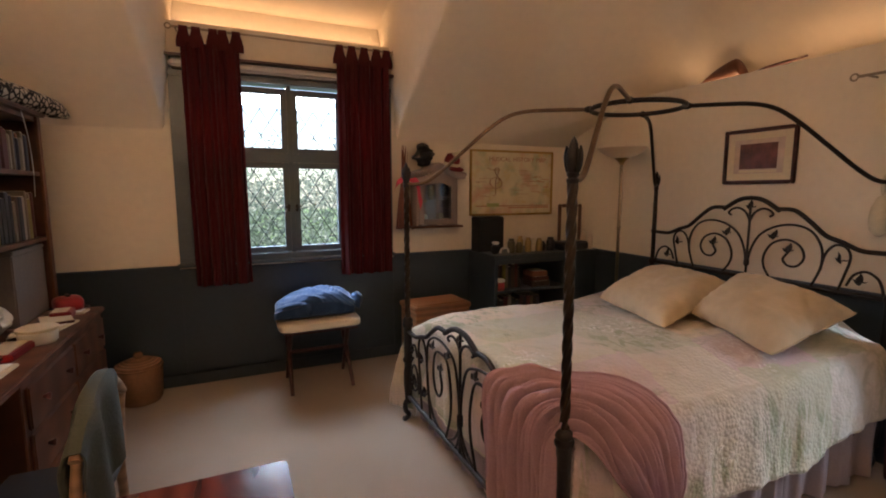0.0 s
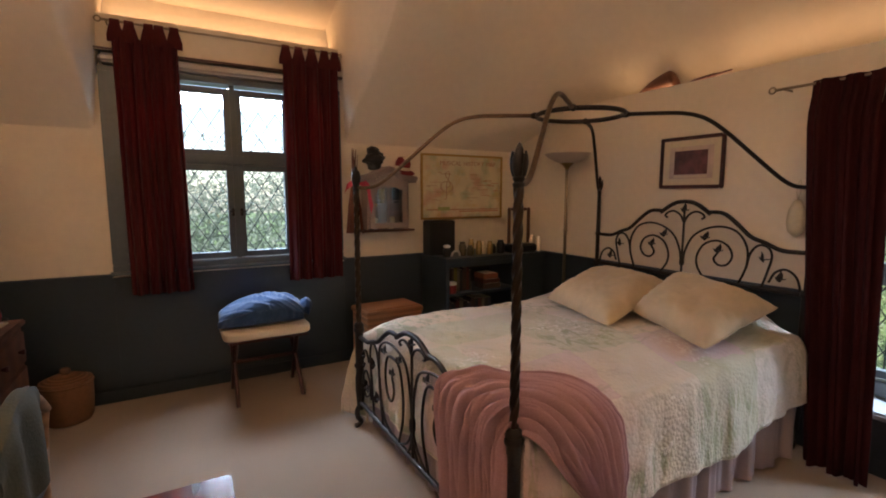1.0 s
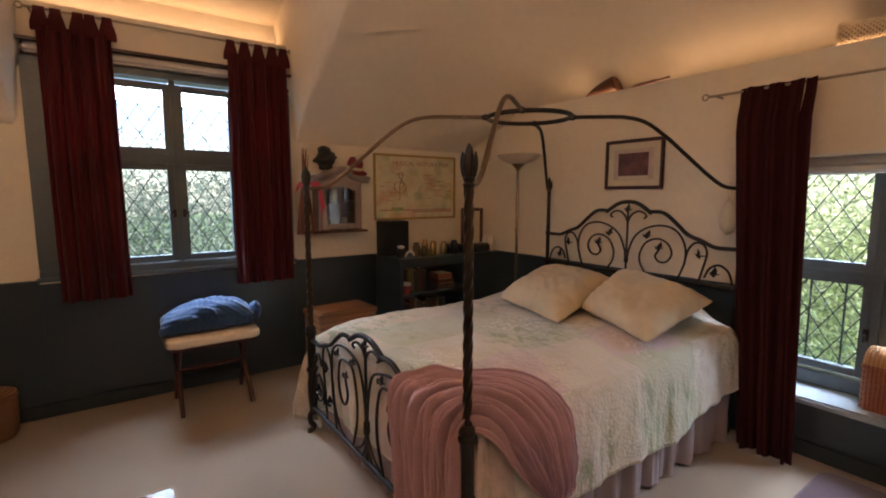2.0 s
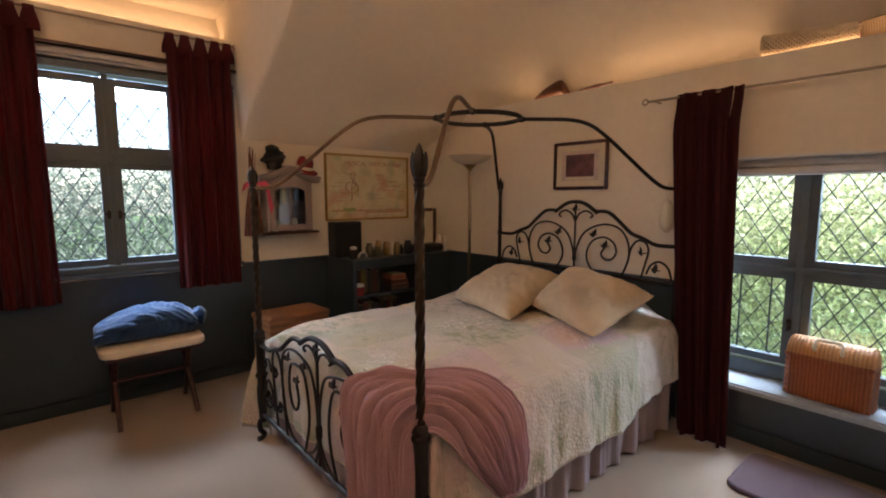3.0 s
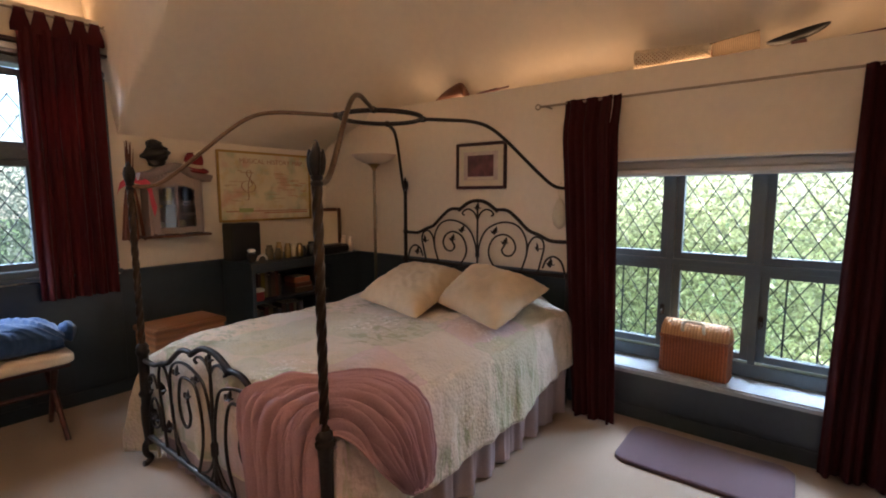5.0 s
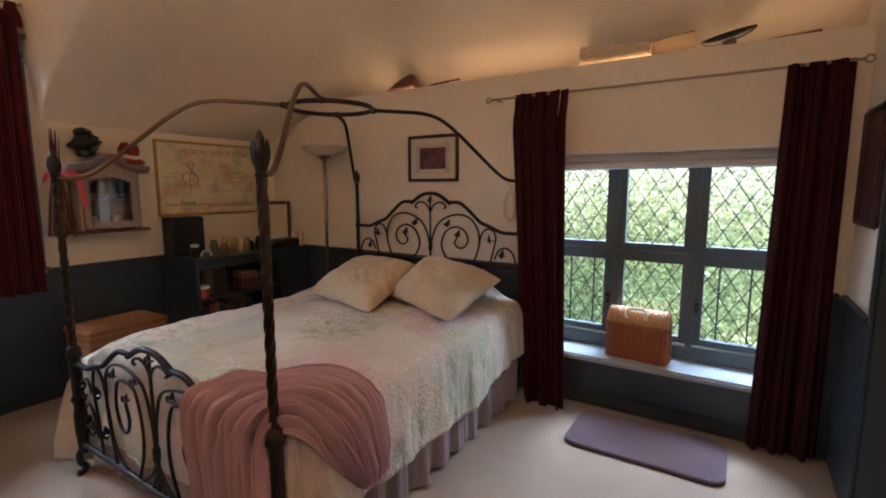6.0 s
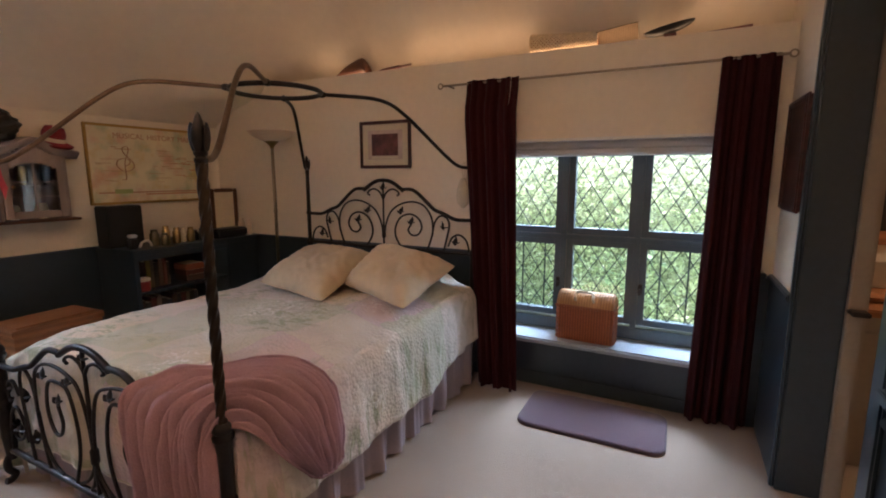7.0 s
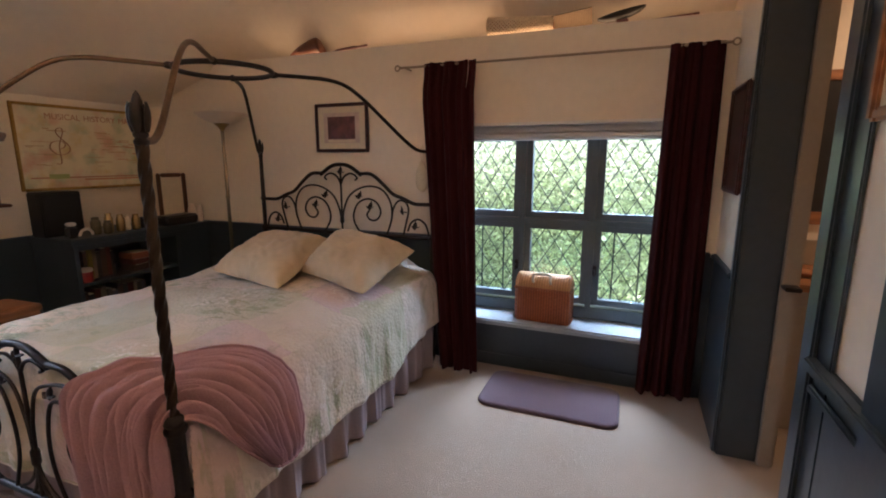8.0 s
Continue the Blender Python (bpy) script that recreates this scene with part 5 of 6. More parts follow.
boxy((A0 + 0.088, AY - 0.012, 1.225), (A1 - 0.088, AY + 0.01, 1.275), 0.004, door_bm)
# arched head of the door
mid = (A0 + A1) / 2
hw = (A1 - A0) / 2 - 0.088
for k in range(10):
    t0, t1 = -1 + 2 * k / 10, -1 + 2 * (k + 1) / 10
    low = 1.56 + 0.045 * (1 - ((t0 + t1) / 2) ** 2)
    boxy((mid + t0 * hw, AY - 0.012, low), (mid + t1 * hw, AY + 0.01, 1.635), 0, door_bm)
cdoor = part("door", door_bm, GREYWOOD, cab)
part("glass", boxy((A0 + 0.084, AY - 0.002, 1.27), (A1 - 0.084, AY + 0.002, 1.61)), GLASS, cdoor).visible_shadow = False
part("glazing_bar", boxy((mid - 0.006, AY - 0.008, 1.275), (mid + 0.006, AY - 0.003, 1.605)), GREYWOOD, cdoor)
for z in (1.37, 1.47):
    part("glazing_bar", boxy((A0 + 0.088, AY - 0.0095, z), (A1 - 0.088, AY - 0.0085, z + 0.008)), GREYWOOD, cdoor)


def arch_point(u, v):
    x = A0 - 0.045 + (A1 - A0 + 0.09) * u
    t = 2 * u - 1
    rise = 0.075 * math.exp(-(t / 0.42) ** 2) - 0.01 * abs(t) ** 3
    ring = [(AY - 0.02, 0.0), (AY - 0.03, 0.012), (AY - 0.055, 0.03), (AY - 0.06, 0.05), (AY - 0.03, 0.058), (NORTH - 0.002, 0.058), (NORTH - 0.002, 0.0), (AY - 0.02, 0.0)]
    i = min(int(v * 7), 6)
    q = v * 7 - i
    y, z = (ring[i][k] + (ring[i + 1][k] - ring[i][k]) * q for k in (0, 1))
    return Vector((x, y, 1.648 + rise + z))


cornice_bm = sheet(40, 7, arch_point)
bmesh.ops.remove_doubles(cornice_bm, verts=cornice_bm.verts[:], dist=0.0004)
bmesh.ops.holes_fill(cornice_bm, edges=cornice_bm.edges[:], sides=0)
gable = bmesh.new()
for k in range(16):
    u0, u1 = k / 16, (k + 1) / 16
    t = u0 + u1 - 1
    boxy((A0 + 0.02 + (A1 - A0 - 0.04) * u0, AY, 1.63), (A0 + 0.02 + (A1 - A0 - 0.04) * u1, AY + 0.015, 1.655 + 0.075 * math.exp(-(t / 0.42) ** 2)), 0, gable)
part("gable_panel", gable, GREYWOOD, cab)
part("cornice", cornice_bm, GREYWOOD, cab, "arched moulded cornice", smooth=True)
part("knob", lathe([(0.004, 0), (0.010, 0.008), (0.012, 0.016), (0.006, 0.02)], 12), BRASS, cab).matrix_basis = pose(A0 + 0.095, AY - 0.012, 1.44, 90, 0, 0)
for k, (dx, h, mt) in enumerate([(0.12, 0.10, WHITE), (0.19, 0.13, BRASS), (0.28, 0.11, CREAM), (0.33, 0.14, BLACK)]):
    jar_ob = thing("china_cup", (A0 + dx, 4.03, 1.453 if k % 2 else 1.2145), "small china piece inside the cabinet", "china", "china in the cabinet")
    part("body", lathe([(0.022, 0), (0.032, h * 0.3), (0.034, h * 0.8), (0.026, h)], 16), mt, jar_ob, smooth=True)

# dark bust and red hat on the cabinet
def figure_point(u, v):
    """A squat carved body with folded arms and a broad head."""
    a = 2 * math.pi * v
    ca, sa = math.cos(a), math.sin(a)
    wide = 0.058 + 0.034 * math.exp(-((u - 0.45) / 0.20) ** 2) - 0.012 * math.exp(-((u - 0.74) / 0.05) ** 2)
    wide *= max(0.02, 1 - max(0.0, (u - 0.80) / 0.20) ** 2.2) ** 0.5 * min(1.0, 0.6 + u * 6)
    arms = 0.018 * math.exp(-((u - 0.50) / 0.13) ** 2) * abs(ca) ** 3
    rough = 0.026 * noise.noise(Vector((ca * 1.6, sa * 1.6, u * 6))) + 0.010 * noise.noise(Vector((ca * 4, sa * 4, u * 14)))
    r = wide + arms + rough
    return Vector((r * ca, r * 0.68 * sa, 0.21 * u))


bm = sheet(36, 40, figure_point)
bmesh.ops.remove_doubles(bm, verts=bm.verts[:], dist=0.0003)
bmesh.ops.holes_fill(bm, edges=bm.edges[:], sides=0)
solid("dark_figurine", bm, BLACK, "dark carved figurine on top of the cabinet", "figurine", loc=Matrix.Translation((1.565, 4.02, 1.752)) @ pose(0, 0, 0, 0, -10, 0), smooth=True)
hat = thing("red_hat", pose(1.805, 4.0, 1.728, 16, 6, 0) @ Matrix.Diagonal((1.0, 1.0, 1.35, 1)), "dark red felt hat with a pale feathered band", "hat")
part("brim", lathe([(0.05, 0.0), (0.115, 0.004), (0.125, 0.014), (0.11, 0.02), (0.06, 0.03)], 28), material("dark_red_felt", (0.20, 0.014, 0.018), 0.95, scale=90, var=0.3, bump=0.3), hat, smooth=True)
part("feather", leaf_blade((-0.055, -0.03, 0.075), (0.75, 0.0, 0.45), 0.13, 0.03), CREAM, hat, "pale feather", smooth=True)
part("crown", lathe([(0.072, 0.02), (0.07, 0.07), (0.055, 0.10), (0.02, 0.108)], 28), bpy.data.materials["dark_red_felt"], hat, smooth=True)
part("band", lathe([(0.074, 0.025), (0.0745, 0.045), (0.073, 0.047)], 28), CREAM, hat, "pale hat band", smooth=True)

# dried bundle with a pink ribbon beside the bedpost
STRAW = material("dried_russet_stems", (0.17, 0.055, 0.028), 0.9, scale=60, var=0.5, bump=0.3, stretch=(1, 1, 0.1))
PINK = material("bright_pink_ribbon", (0.56, 0.05, 0.085), 0.5, scale=60, var=0.15, bump=0.1)
bundle = thing("dried_bundle", (1.36, 4.03, 1.18), "hanging bundle of dried russet stems tied with a pink ribbon", "dried flowers")
for k in range(34):
    a, r = rng.random() * 6.28, 0.045 * math.sqrt(rng.random())
    x, y = r * math.cos(a), r * 0.7 * math.sin(a)
    h = 0.62 + 0.14 * rng.random()
    part("stem", sweep([(x * 1.9, y * 1.4, 0.02 * rng.random()), (x * 1.3, y, 0.25), (x * 0.5, y * 0.4, 0.46), (x * 0.7 + 0.01, y * 0.5, h)], [0.008, 0.007, 0.005, 0.002], 5), STRAW, bundle)
bm = lathe([(0.026, 0.43), (0.030, 0.45), (0.026, 0.47)], 16)
part("ribbon", bm, PINK, bundle, "bright pink ribbon", smooth=True)
for sg, ln in ((1, 0.24), (-1, 0.07)):
    def tail(u, v, sg=sg, ln=ln):
        return Vector((sg * (0.015 + (0.10 if sg > 0 else 0.07) * u) + 0.012 * math.sin(u * 5) + (v - 0.5) * 0.02, -0.055 - 0.115 * smooth_step(u / 0.6) * (sg > 0) - 0.010 * math.sin(u * 6), 0.46 - ln * u * u + (v - 0.5) * (0.045 + 0.03 * u)))
    part("ribbon_tail", sheet(14, 4, tail, thick=0.002), PINK, bundle, smooth=True)

# ---- torchiere lamp ----
lamp = thing("floor_lamp", (2.985, 3.09, 0), "brass torchiere floor lamp with an opal glass bowl", "lamp")
part("base", lathe([(0.13, 0), (0.135, 0.012), (0.12, 0.028), (0.03, 0.045), (0.018, 0.06)], 32), BRASS, lamp, smooth=True)
part("pole", lathe([(0.0135, 0.055), (0.0135, 1.20), (0.017, 1.205), (0.017, 1.225), (0.0135, 1.23), (0.0135, 1.77)], 16), POLE, lamp, smooth=True)
part("cup", lathe([(0.014, 1.745), (0.022, 1.765), (0.045, 1.79), (0.062, 1.80), (0.055, 1.806)], 24), BRASS, lamp, smooth=True)
part("shade", lathe([(0.05, 1.802), (0.10, 1.818), (0.16, 1.848), (0.200, 1.885), (0.196, 1.886), (0.155, 1.855), (0.09, 1.825), (0.04, 1.81)], 36), OPAL, lamp, "opal glass bowl shade", smooth=True)

# ---- wooden chest between bed and wall ----
chest = thing("wooden_chest", pose(1.50, 3.64, 0.0, 0, 0, 3), "small orange oak chest with a flat lid", "chest")
part("body", boxy((-0.25, -0.15, 0.0), (0.25, 0.17, 0.545), 0.006), OAKBOX, chest)
part("lid", boxy((-0.262, -0.162, 0.547), (0.262, 0.182, 0.59), 0.008), OAKBOX, chest, smooth=True)
part("lid_moulding", boxy((-0.23, -0.13, 0.591), (0.23, 0.15, 0.60), 0.005), OAKBOX, chest, smooth=True)

# ---- stool with cushion ----
stool = thing("stool", (0, 0, 0), "dark wooden folding stool with a cream padded seat", "stool")
for x, xf in ((0.30, 0.29), (0.735, 0.75)):
    for (yt, yb) in ((3.62, 3.94), (3.92, 3.545)):
        part("leg", sweep([(x, yt, 0.485), (xf, yb, 0.0)], [0.021, 0.015], 8), DARKWOOD, stool, smooth=True)
part("stretcher", sweep([(0.30, 3.76, 0.27), (0.74, 3.76, 0.27)], 0.016, 8), DARKWOOD, stool, smooth=True)
part("stretcher", sweep([(0.295, 3.885, 0.43), (0.745, 3.885, 0.43)], 0.011, 8), DARKWOOD, stool, smooth=True)
part("seat_rail", boxy((0.245, 3.53, 0.470), (0.795, 3.57, 0.492), 0.005), DARKWOOD, stool)
part("seat_rail", boxy((0.245, 3.93, 0.470), (0.795, 3.97, 0.492), 0.005), DARKWOOD, stool)
bm = bmesh.new()
bmesh.ops.create_uvsphere(bm, u_segments=48, v_segments=24, radius=1)
power = lambda q, e: math.copysign(abs(q) ** e, q)
for v in bm.verts:
    x, y, z = v.co
    v.co = (0.515 + 0.305 * power(x, 0.22), 3.745 + 0.26 * power(y, 0.22), 0.530 + 0.036 * power(z, 0.45) * (1 + 0.12 * noise.noise(Vector((x * 3, y * 3, z)))))
part("seat", bm, CUSHION, stool, "cream padded seat", smooth=True)


def folded(u, v):
    """A soft folded length of cloth: low rounded end, high back, creases running down its front."""
    a = 2 * math.pi * v
    ca, sa = math.cos(a), math.sin(a)
    sq = lambda q, e=0.62: math.copysign(abs(q) ** e, q)
    x = 0.215 + 0.60 * u - 0.03 * max(0.0, -ca)
    end = max(0.0, math.sin(math.pi * (0.015 + 0.97 * u))) ** 0.30
    wid = 0.215 * (0.50 + 0.50 * end)
    rise = (0.150 + 0.055 * smooth_step(u / 0.6) - 0.030 * smooth_step((u - 0.72) / 0.28)) * (0.20 + 0.80 * end)
    slant = u * 3.2 + ca * 1.4 + 0.25 * noise.noise(Vector((u * 2.0, ca * 2.0, sa * 2.0)))
    crease = abs(math.sin(slant * 3.4)) ** 0.7 * (0.5 + 0.5 * noise.noise(Vector((u * 3.5, ca * 2.2, 4.4))))
    fine = abs(noise.noise(Vector((slant * 4.2, ca * 1.3 - sa, 2.0))))
    wr = (0.030 * crease + 0.034 * fine - 0.020) * smooth_step((sa + 0.7) / 0.4)
    # the upper layer laps over the front
    lap = 0.016 * smooth_step((sa - 0.10 + 0.30 * (u - 0.5)) / 0.10) * smooth_step(-ca / 0.3)
    z = 0.567 + rise * 0.5 * (1 + sq(sa)) + 0.8 * wr * max(0.0, sa + 0.2)
    return Vector((x, 3.745 + sq(ca) * (wid + wr) - lap, z))


bm = sheet(90, 72, folded)
bmesh.ops.remove_doubles(bm, verts=bm.verts[:], dist=0.0005)
bmesh.ops.holes_fill(bm, edges=bm.edges[:], sides=0)
denim = solid("folded_denim", bm, DENIM, "rumpled blue denim cushion lying on the stool", "cushion", smooth=True)


def knot(u, v):
    a = 2 * math.pi * v
    r = 0.062 * math.sin(math.pi * (0.03 + 0.94 * u)) ** 0.6
    r *= 1 + 0.30 * noise.noise(Vector((math.cos(a) * 1.7, math.sin(a) * 1.7, u * 4)))
    return Vector((0.775 + 0.10 * u, 3.70 + r * 1.25 * math.cos(a), 0.648 + 0.02 * u + r * math.sin(a)))


part("bunched_end", sheet(22, 26, knot), DENIM, denim, smooth=True)

# ---- lidded basket ----
basket = thing("wicker_basket", (-0.735, 3.93, 0), "round lidded wicker basket by the wall", "basket")
TANWICK = material("tan_wicker", (0.22, 0.105, 0.048), 0.6, scale=40, var=0.4, bump=0.5, wave=(30, "Z", 1.0))
part("body", lathe([(0.125, 0.0), (0.14, 0.03), (0.148, 0.15), (0.15, 0.26), (0.145, 0.265)], 32), TANWICK, basket, smooth=True)
part("rim", sweep([(0.149 * math.cos(a), 0.149 * math.sin(a), 0.262) for a in [2 * math.pi * k / 32 for k in range(32)]], 0.008, 8, closed=True), TANWICK, basket, smooth=True)
part("lid", lathe([(0.150, 0.271), (0.148, 0.285), (0.08, 0.315), (0.03, 0.32)], 32), TANWICK, basket, smooth=True)
part("knob", boxy((-0.03, -0.012, 0.32), (0.03, 0.012, 0.37), 0.01, seg=3), TANWICK, basket, smooth=True)

# ---- mat, wicker case and things on the ledge ----
def slab(x0, y0, x1, y1, z0, z1, r):
    """A flat slab with round corners and a soft upper edge."""
    bm = bmesh.new()
    rings = []
    for inset, z in ((0.0, z0), (0.0, z0 + (z1 - z0) * 0.5), (0.006, z1 - 0.002), (0.018, z1)):
        ring = []
        for cx, cy, a0 in ((x1 - r, y1 - r, 0), (x0 + r, y1 - r, 90), (x0 + r, y0 + r, 180), (x1 - r, y0 + r, 270)):
            for k in range(9):
                a = radians(a0 + k * 90 / 8)
                ring.append(bm.verts.new((cx + (r - inset) * math.cos(a), cy + (r - inset) * math.sin(a), z)))
        rings.append(ring)
    n = len(rings[0])
    for p, q in zip(rings, rings[1:]):
        for j in range(n):
            bm.faces.new((p[j], p[(j + 1) % n], q[(j + 1) % n], q[j]))
    bm.faces.new(rings[0][::-1])
    bm.faces.new(rings[-1])
    return bm


bm = slab(2.622, -0.068, 3.115, 0.785, 0.001, 0.024, 0.085)
solid("bath_mat", bm, MAT, "mauve rectangular pile mat with rounded corners on the carpet", "mat", smooth=True)

hamper = thing("wicker_case", pose(3.37, 0.50, 0.3575, 0, 0, -4), "honey wicker carrying case with a domed lid and handle", "case")


def case_shell(z0, z1, dome):
    """Wicker shell woven of upright ribs: rings of a rounded box that bulge between stakes."""
    bm = bmesh.new()
    n = 96
    rows = 30
    rings = []
    for i in range(rows + 1):
        t = i / rows
        z = z0 + (z1 - z0) * t
        shrink = 1.0 if not dome else math.cos(t * math.pi / 2 * 0.98) ** 0.5
        ring = []
        for j in range(n):
            a = 2 * math.pi * j / n
            ca, sa = math.cos(a), math.sin(a)
            k = (abs(ca) ** 8 + abs(sa) ** 8) ** (-1 / 8)
            wob = 1 + 0.028 * math.sin(a * 24 + (i // 2 % 2) * math.pi)
            ring.append(bm.verts.new((0.088 * ca * k * wob * (shrink if dome else 1), 0.20 * sa * k * wob * (1 if not dome else 0.9 + 0.1 * shrink), z)))
        rings.append(ring)
    for p, q in zip(rings, rings[1:]):
        for j in range(n):
            bm.faces.new((p[j], p[(j + 1) % n], q[(j + 1) % n], q[j]))
    bm.faces.new(rings[0][::-1]); bm.faces.new(rings[-1])
    return bm


part("body", case_shell(0.0, 0.235, False), WICKER, hamper, smooth=True)
part("rim", boxy((-0.093, -0.206, 0.236), (0.093, 0.206, 0.252), 0.006), WICKER, hamper, smooth=True)
part("lid", case_shell(0.253, 0.345, True), PALEWICKER, hamper, "paler domed wicker lid", smooth=True)
part("handle", sweep(spline([(-0.072, -0.062, 0.29), (-0.098, -0.062, 0.315), (-0.080, -0.055, 0.352), (-0.078, 0.0, 0.358), (-0.080, 0.055, 0.352), (-0.098, 0.062, 0.315), (-0.072, 0.062, 0.29)], 5), 0.010, 8), CREAM, hamper, "pale wrapped handle", smooth=True)

# ledge things
LZ = 2.336
def lump(u, v):
    a = 2 * math.pi * v
    h = 0.006 + 0.062 * math.sin(math.pi / 2 * min(1.0, u / 0.75)) ** 1.2 * (1 - max(0.0, (u - 0.80) / 0.20) ** 2.5 * 0.75)
    return Vector((3.36 + 0.05 * (0.2 + u) * math.cos(a), 2.70 - 0.36 * u , LZ + 0.004 + h + h * math.sin(a) + 0.010 * u * math.sin(u * 9)))


bm = sheet(32, 18, lump)
bmesh.ops.remove_doubles(bm, verts=bm.verts[:], dist=0.0005)
bmesh.ops.holes_fill(bm, edges=bm.edges[:], sides=0)
solid("leather_bag", bm, material("brown_leather", (0.13, 0.05, 0.025), 0.5, scale=40, var=0.3, bump=0.2), "brown leather pouch lying on the ledge", "pouch", smooth=True)
solid("carved_stick", sweep(spline([(3.33, 2.28, LZ + 0.012), (3.34, 2.12, LZ + 0.03), (3.34, 1.92, LZ + 0.045)], 5), [0.006] * 3 + [0.014] * 5 + [0.008] * 3, 8), DARKWOOD, "dark carved stick lying along the ledge", "stick", smooth=True)
RATTAN = material("pale_open_rattan", (0.76, 0.63, 0.46), 0.7, scale=40, var=0.3, bump=0.2)
tube_b = thing("rattan_tube", (3.36, 0.62, LZ + 0.072), "long pale woven rattan holder on the ledge", "woven holder")
TUBE = lambda t: 0.066 - 0.016 * t  # it narrows towards its open end
bm = bmesh.new()
for sg in (1, -1):
    for k in range(16):
        a0 = 2 * math.pi * k / 16
        sweep([(TUBE(t) * math.cos(a0 + sg * t * 7), 0.33 - 0.44 * t, TUBE(t) * math.sin(a0 + sg * t * 7) - 0.016 * t) for t in [i / 24 for i in range(25)]], 0.0062, 4, bm)
part("weave", bm, RATTAN, tube_b)
part("core", sweep([(0, 0.325 - 0.43 * t, -0.016 * t) for t in (0.0, 0.5, 1.0)], [TUBE(t) - 0.010 for t in (0.0, 0.5, 1.0)], 20), WICKER, tube_b, "brown inner lining", smooth=True)
part("hoop", sweep([(0.067 * math.cos(a), 0.33, 0.067 * math.sin(a)) for a in [2 * math.pi * k / 24 for k in range(24)]], 0.007, 6, closed=True), RATTAN, tube_b, smooth=True)
part("open_end", sheet(14, 12, lambda u, v: Vector((0.048 * math.cos(math.pi * (0.15 + 0.7 * v)) , -0.10 - 0.25 * u, -0.060 + (0.082 + 0.03 * u) * math.sin(math.pi * (0.1 + 0.4 * v)))), thick=0.004), material("plain_split_cane", (0.26, 0.19, 0.12), 0.8, scale=60, var=0.3, bump=0.2, wave=(30, "Y", 1.0)), tube_b, "plain split-cane end", smooth=True)


def boat_point(u, v):
    t = 2 * u - 1
    w = 0.05 * max(0.02, 1 - t * t) ** 0.5
    return Vector((3.34 + w * math.cos(math.pi * v), 0.235 - 0.28 * u, LZ + 0.055 + 0.055 * u - 0.045 * math.sin(math.pi * v) * max(0.05, 1 - t * t) ** 0.5))


boat = thing("carved_canoe", (0, 0, 0), "black carved canoe model on a small stand on the ledge", "model boat")
part("hull", sheet(24, 12, boat_point, thick=0.008), BLACK, boat, smooth=True)
part("stand", boxy((3.32, 0.05, LZ), (3.36, 0.12, LZ + 0.04), 0.004), DARKWOOD, boat)
solid("carved_stick", sweep(spline([(3.33, -0.08, LZ + 0.012), (3.335, -0.2, LZ + 0.02), (3.34, -0.34, LZ + 0.03)], 5), 0.009, 8), DARKWOOD, "dark carved stick lying along the ledge", "stick", smooth=True)
# hanging cream bag beside the bed curtain
bag = thing("hanging_bag", (EAST - 0.03, 1.405, 1.28), "small cream cloth bag hanging on a cord", "bag")
part("pouch", lathe([(0.01, 0.0), (0.04, 0.03), (0.05, 0.09), (0.042, 0.16), (0.022, 0.21), (0.012, 0.22)], 16), CREAM, bag, smooth=True)
part("cord", sweep(spline([(0, 0, 0.21), (0.005, -0.01, 0.28), (0.012, 0, 0.34), (0.005, 0.012, 0.28), (0, 0, 0.21)], 4), 0.003, 6), CREAM, bag)

# ---- desk with hutch ----
desk = thing("pine_desk", (0, 0, 0), "aged pine desk with drawers and a bookshelf hutch", "desk")
PX = -0.875
part("desktop", boxy((WEST + 0.014, 1.15, 0.745), (-0.857, 3.70, 0.78), 0.008), PINE, desk, smooth=True)
part("pedestal", boxy((WEST + 0.03, 2.40, 0.0), (PX, 3.67, 0.744), 0.004), PINE, desk)
part("pedestal", boxy((WEST + 0.03, 1.18, 0.0), (PX, 1.62, 0.744), 0.004), PINE, desk)
for y0, y1 in ((2.43, 3.03), (3.05, 3.64)):
    for z0, z1 in ((0.07, 0.28), (0.30, 0.51), (0.53, 0.72)):
        dr = part("drawer", boxy((PX + 0.001, y0, z0), (PX + 0.018, y1, z1), 0.006), PINE, desk)
        for yy in (y0 + 0.14, y1 - 0.14):
            kb = part("knob", lathe([(0.008, 0), (0.012, 0.012), (0.018, 0.022), (0.012, 0.03)], 14), DARKWOOD, dr, smooth=True)
            kb.matrix_basis = pose(PX + 0.018, yy, (z0 + z1) / 2, 0, 90, 0)
HX = -1.12
for y in (2.2, 3.755):
    part("hutch_side", boxy((WEST + 0.014, y, 0.781), (HX, y + 0.03, 1.985), 0.004), PINE, desk)
for z in (1.225, 1.625, 1.955):
    part("hutch_shelf", boxy((WEST + 0.014, 2.23, z), (HX - 0.003, 3.755, z + 0.024), 0.003), PINE, desk)
part("hutch_back", boxy((WEST + 0.014, 2.23, 0.781), (WEST + 0.026, 3.755, 1.954)), PINE, desk)
part("hutch_face", boxy((HX - 0.002, 3.70, 0.781), (HX + 0.012, 3.755, 1.98), 0.003), PINE, desk)
part("hutch_cornice", boxy((WEST + 0.014, 2.18, 1.986), (HX + 0.03, 3.80, 2.012), 0.008), PINE, desk)
for z, top in ((1.2495, 0.30), (1.6495, 0.24)):
    y = 2.40
    while y < 3.62:
        w = 0.02 + 0.028 * rng.random()
        m = rng.randrange(8)
        book(HX - 0.02 - 0.015 * rng.random(), y, z, w, 0.17, top * (0.72 + 0.25 * rng.random()), BOOKS[m], BNAME[m] + " on the hutch shelf", axis="y")
        y += w + 0.003
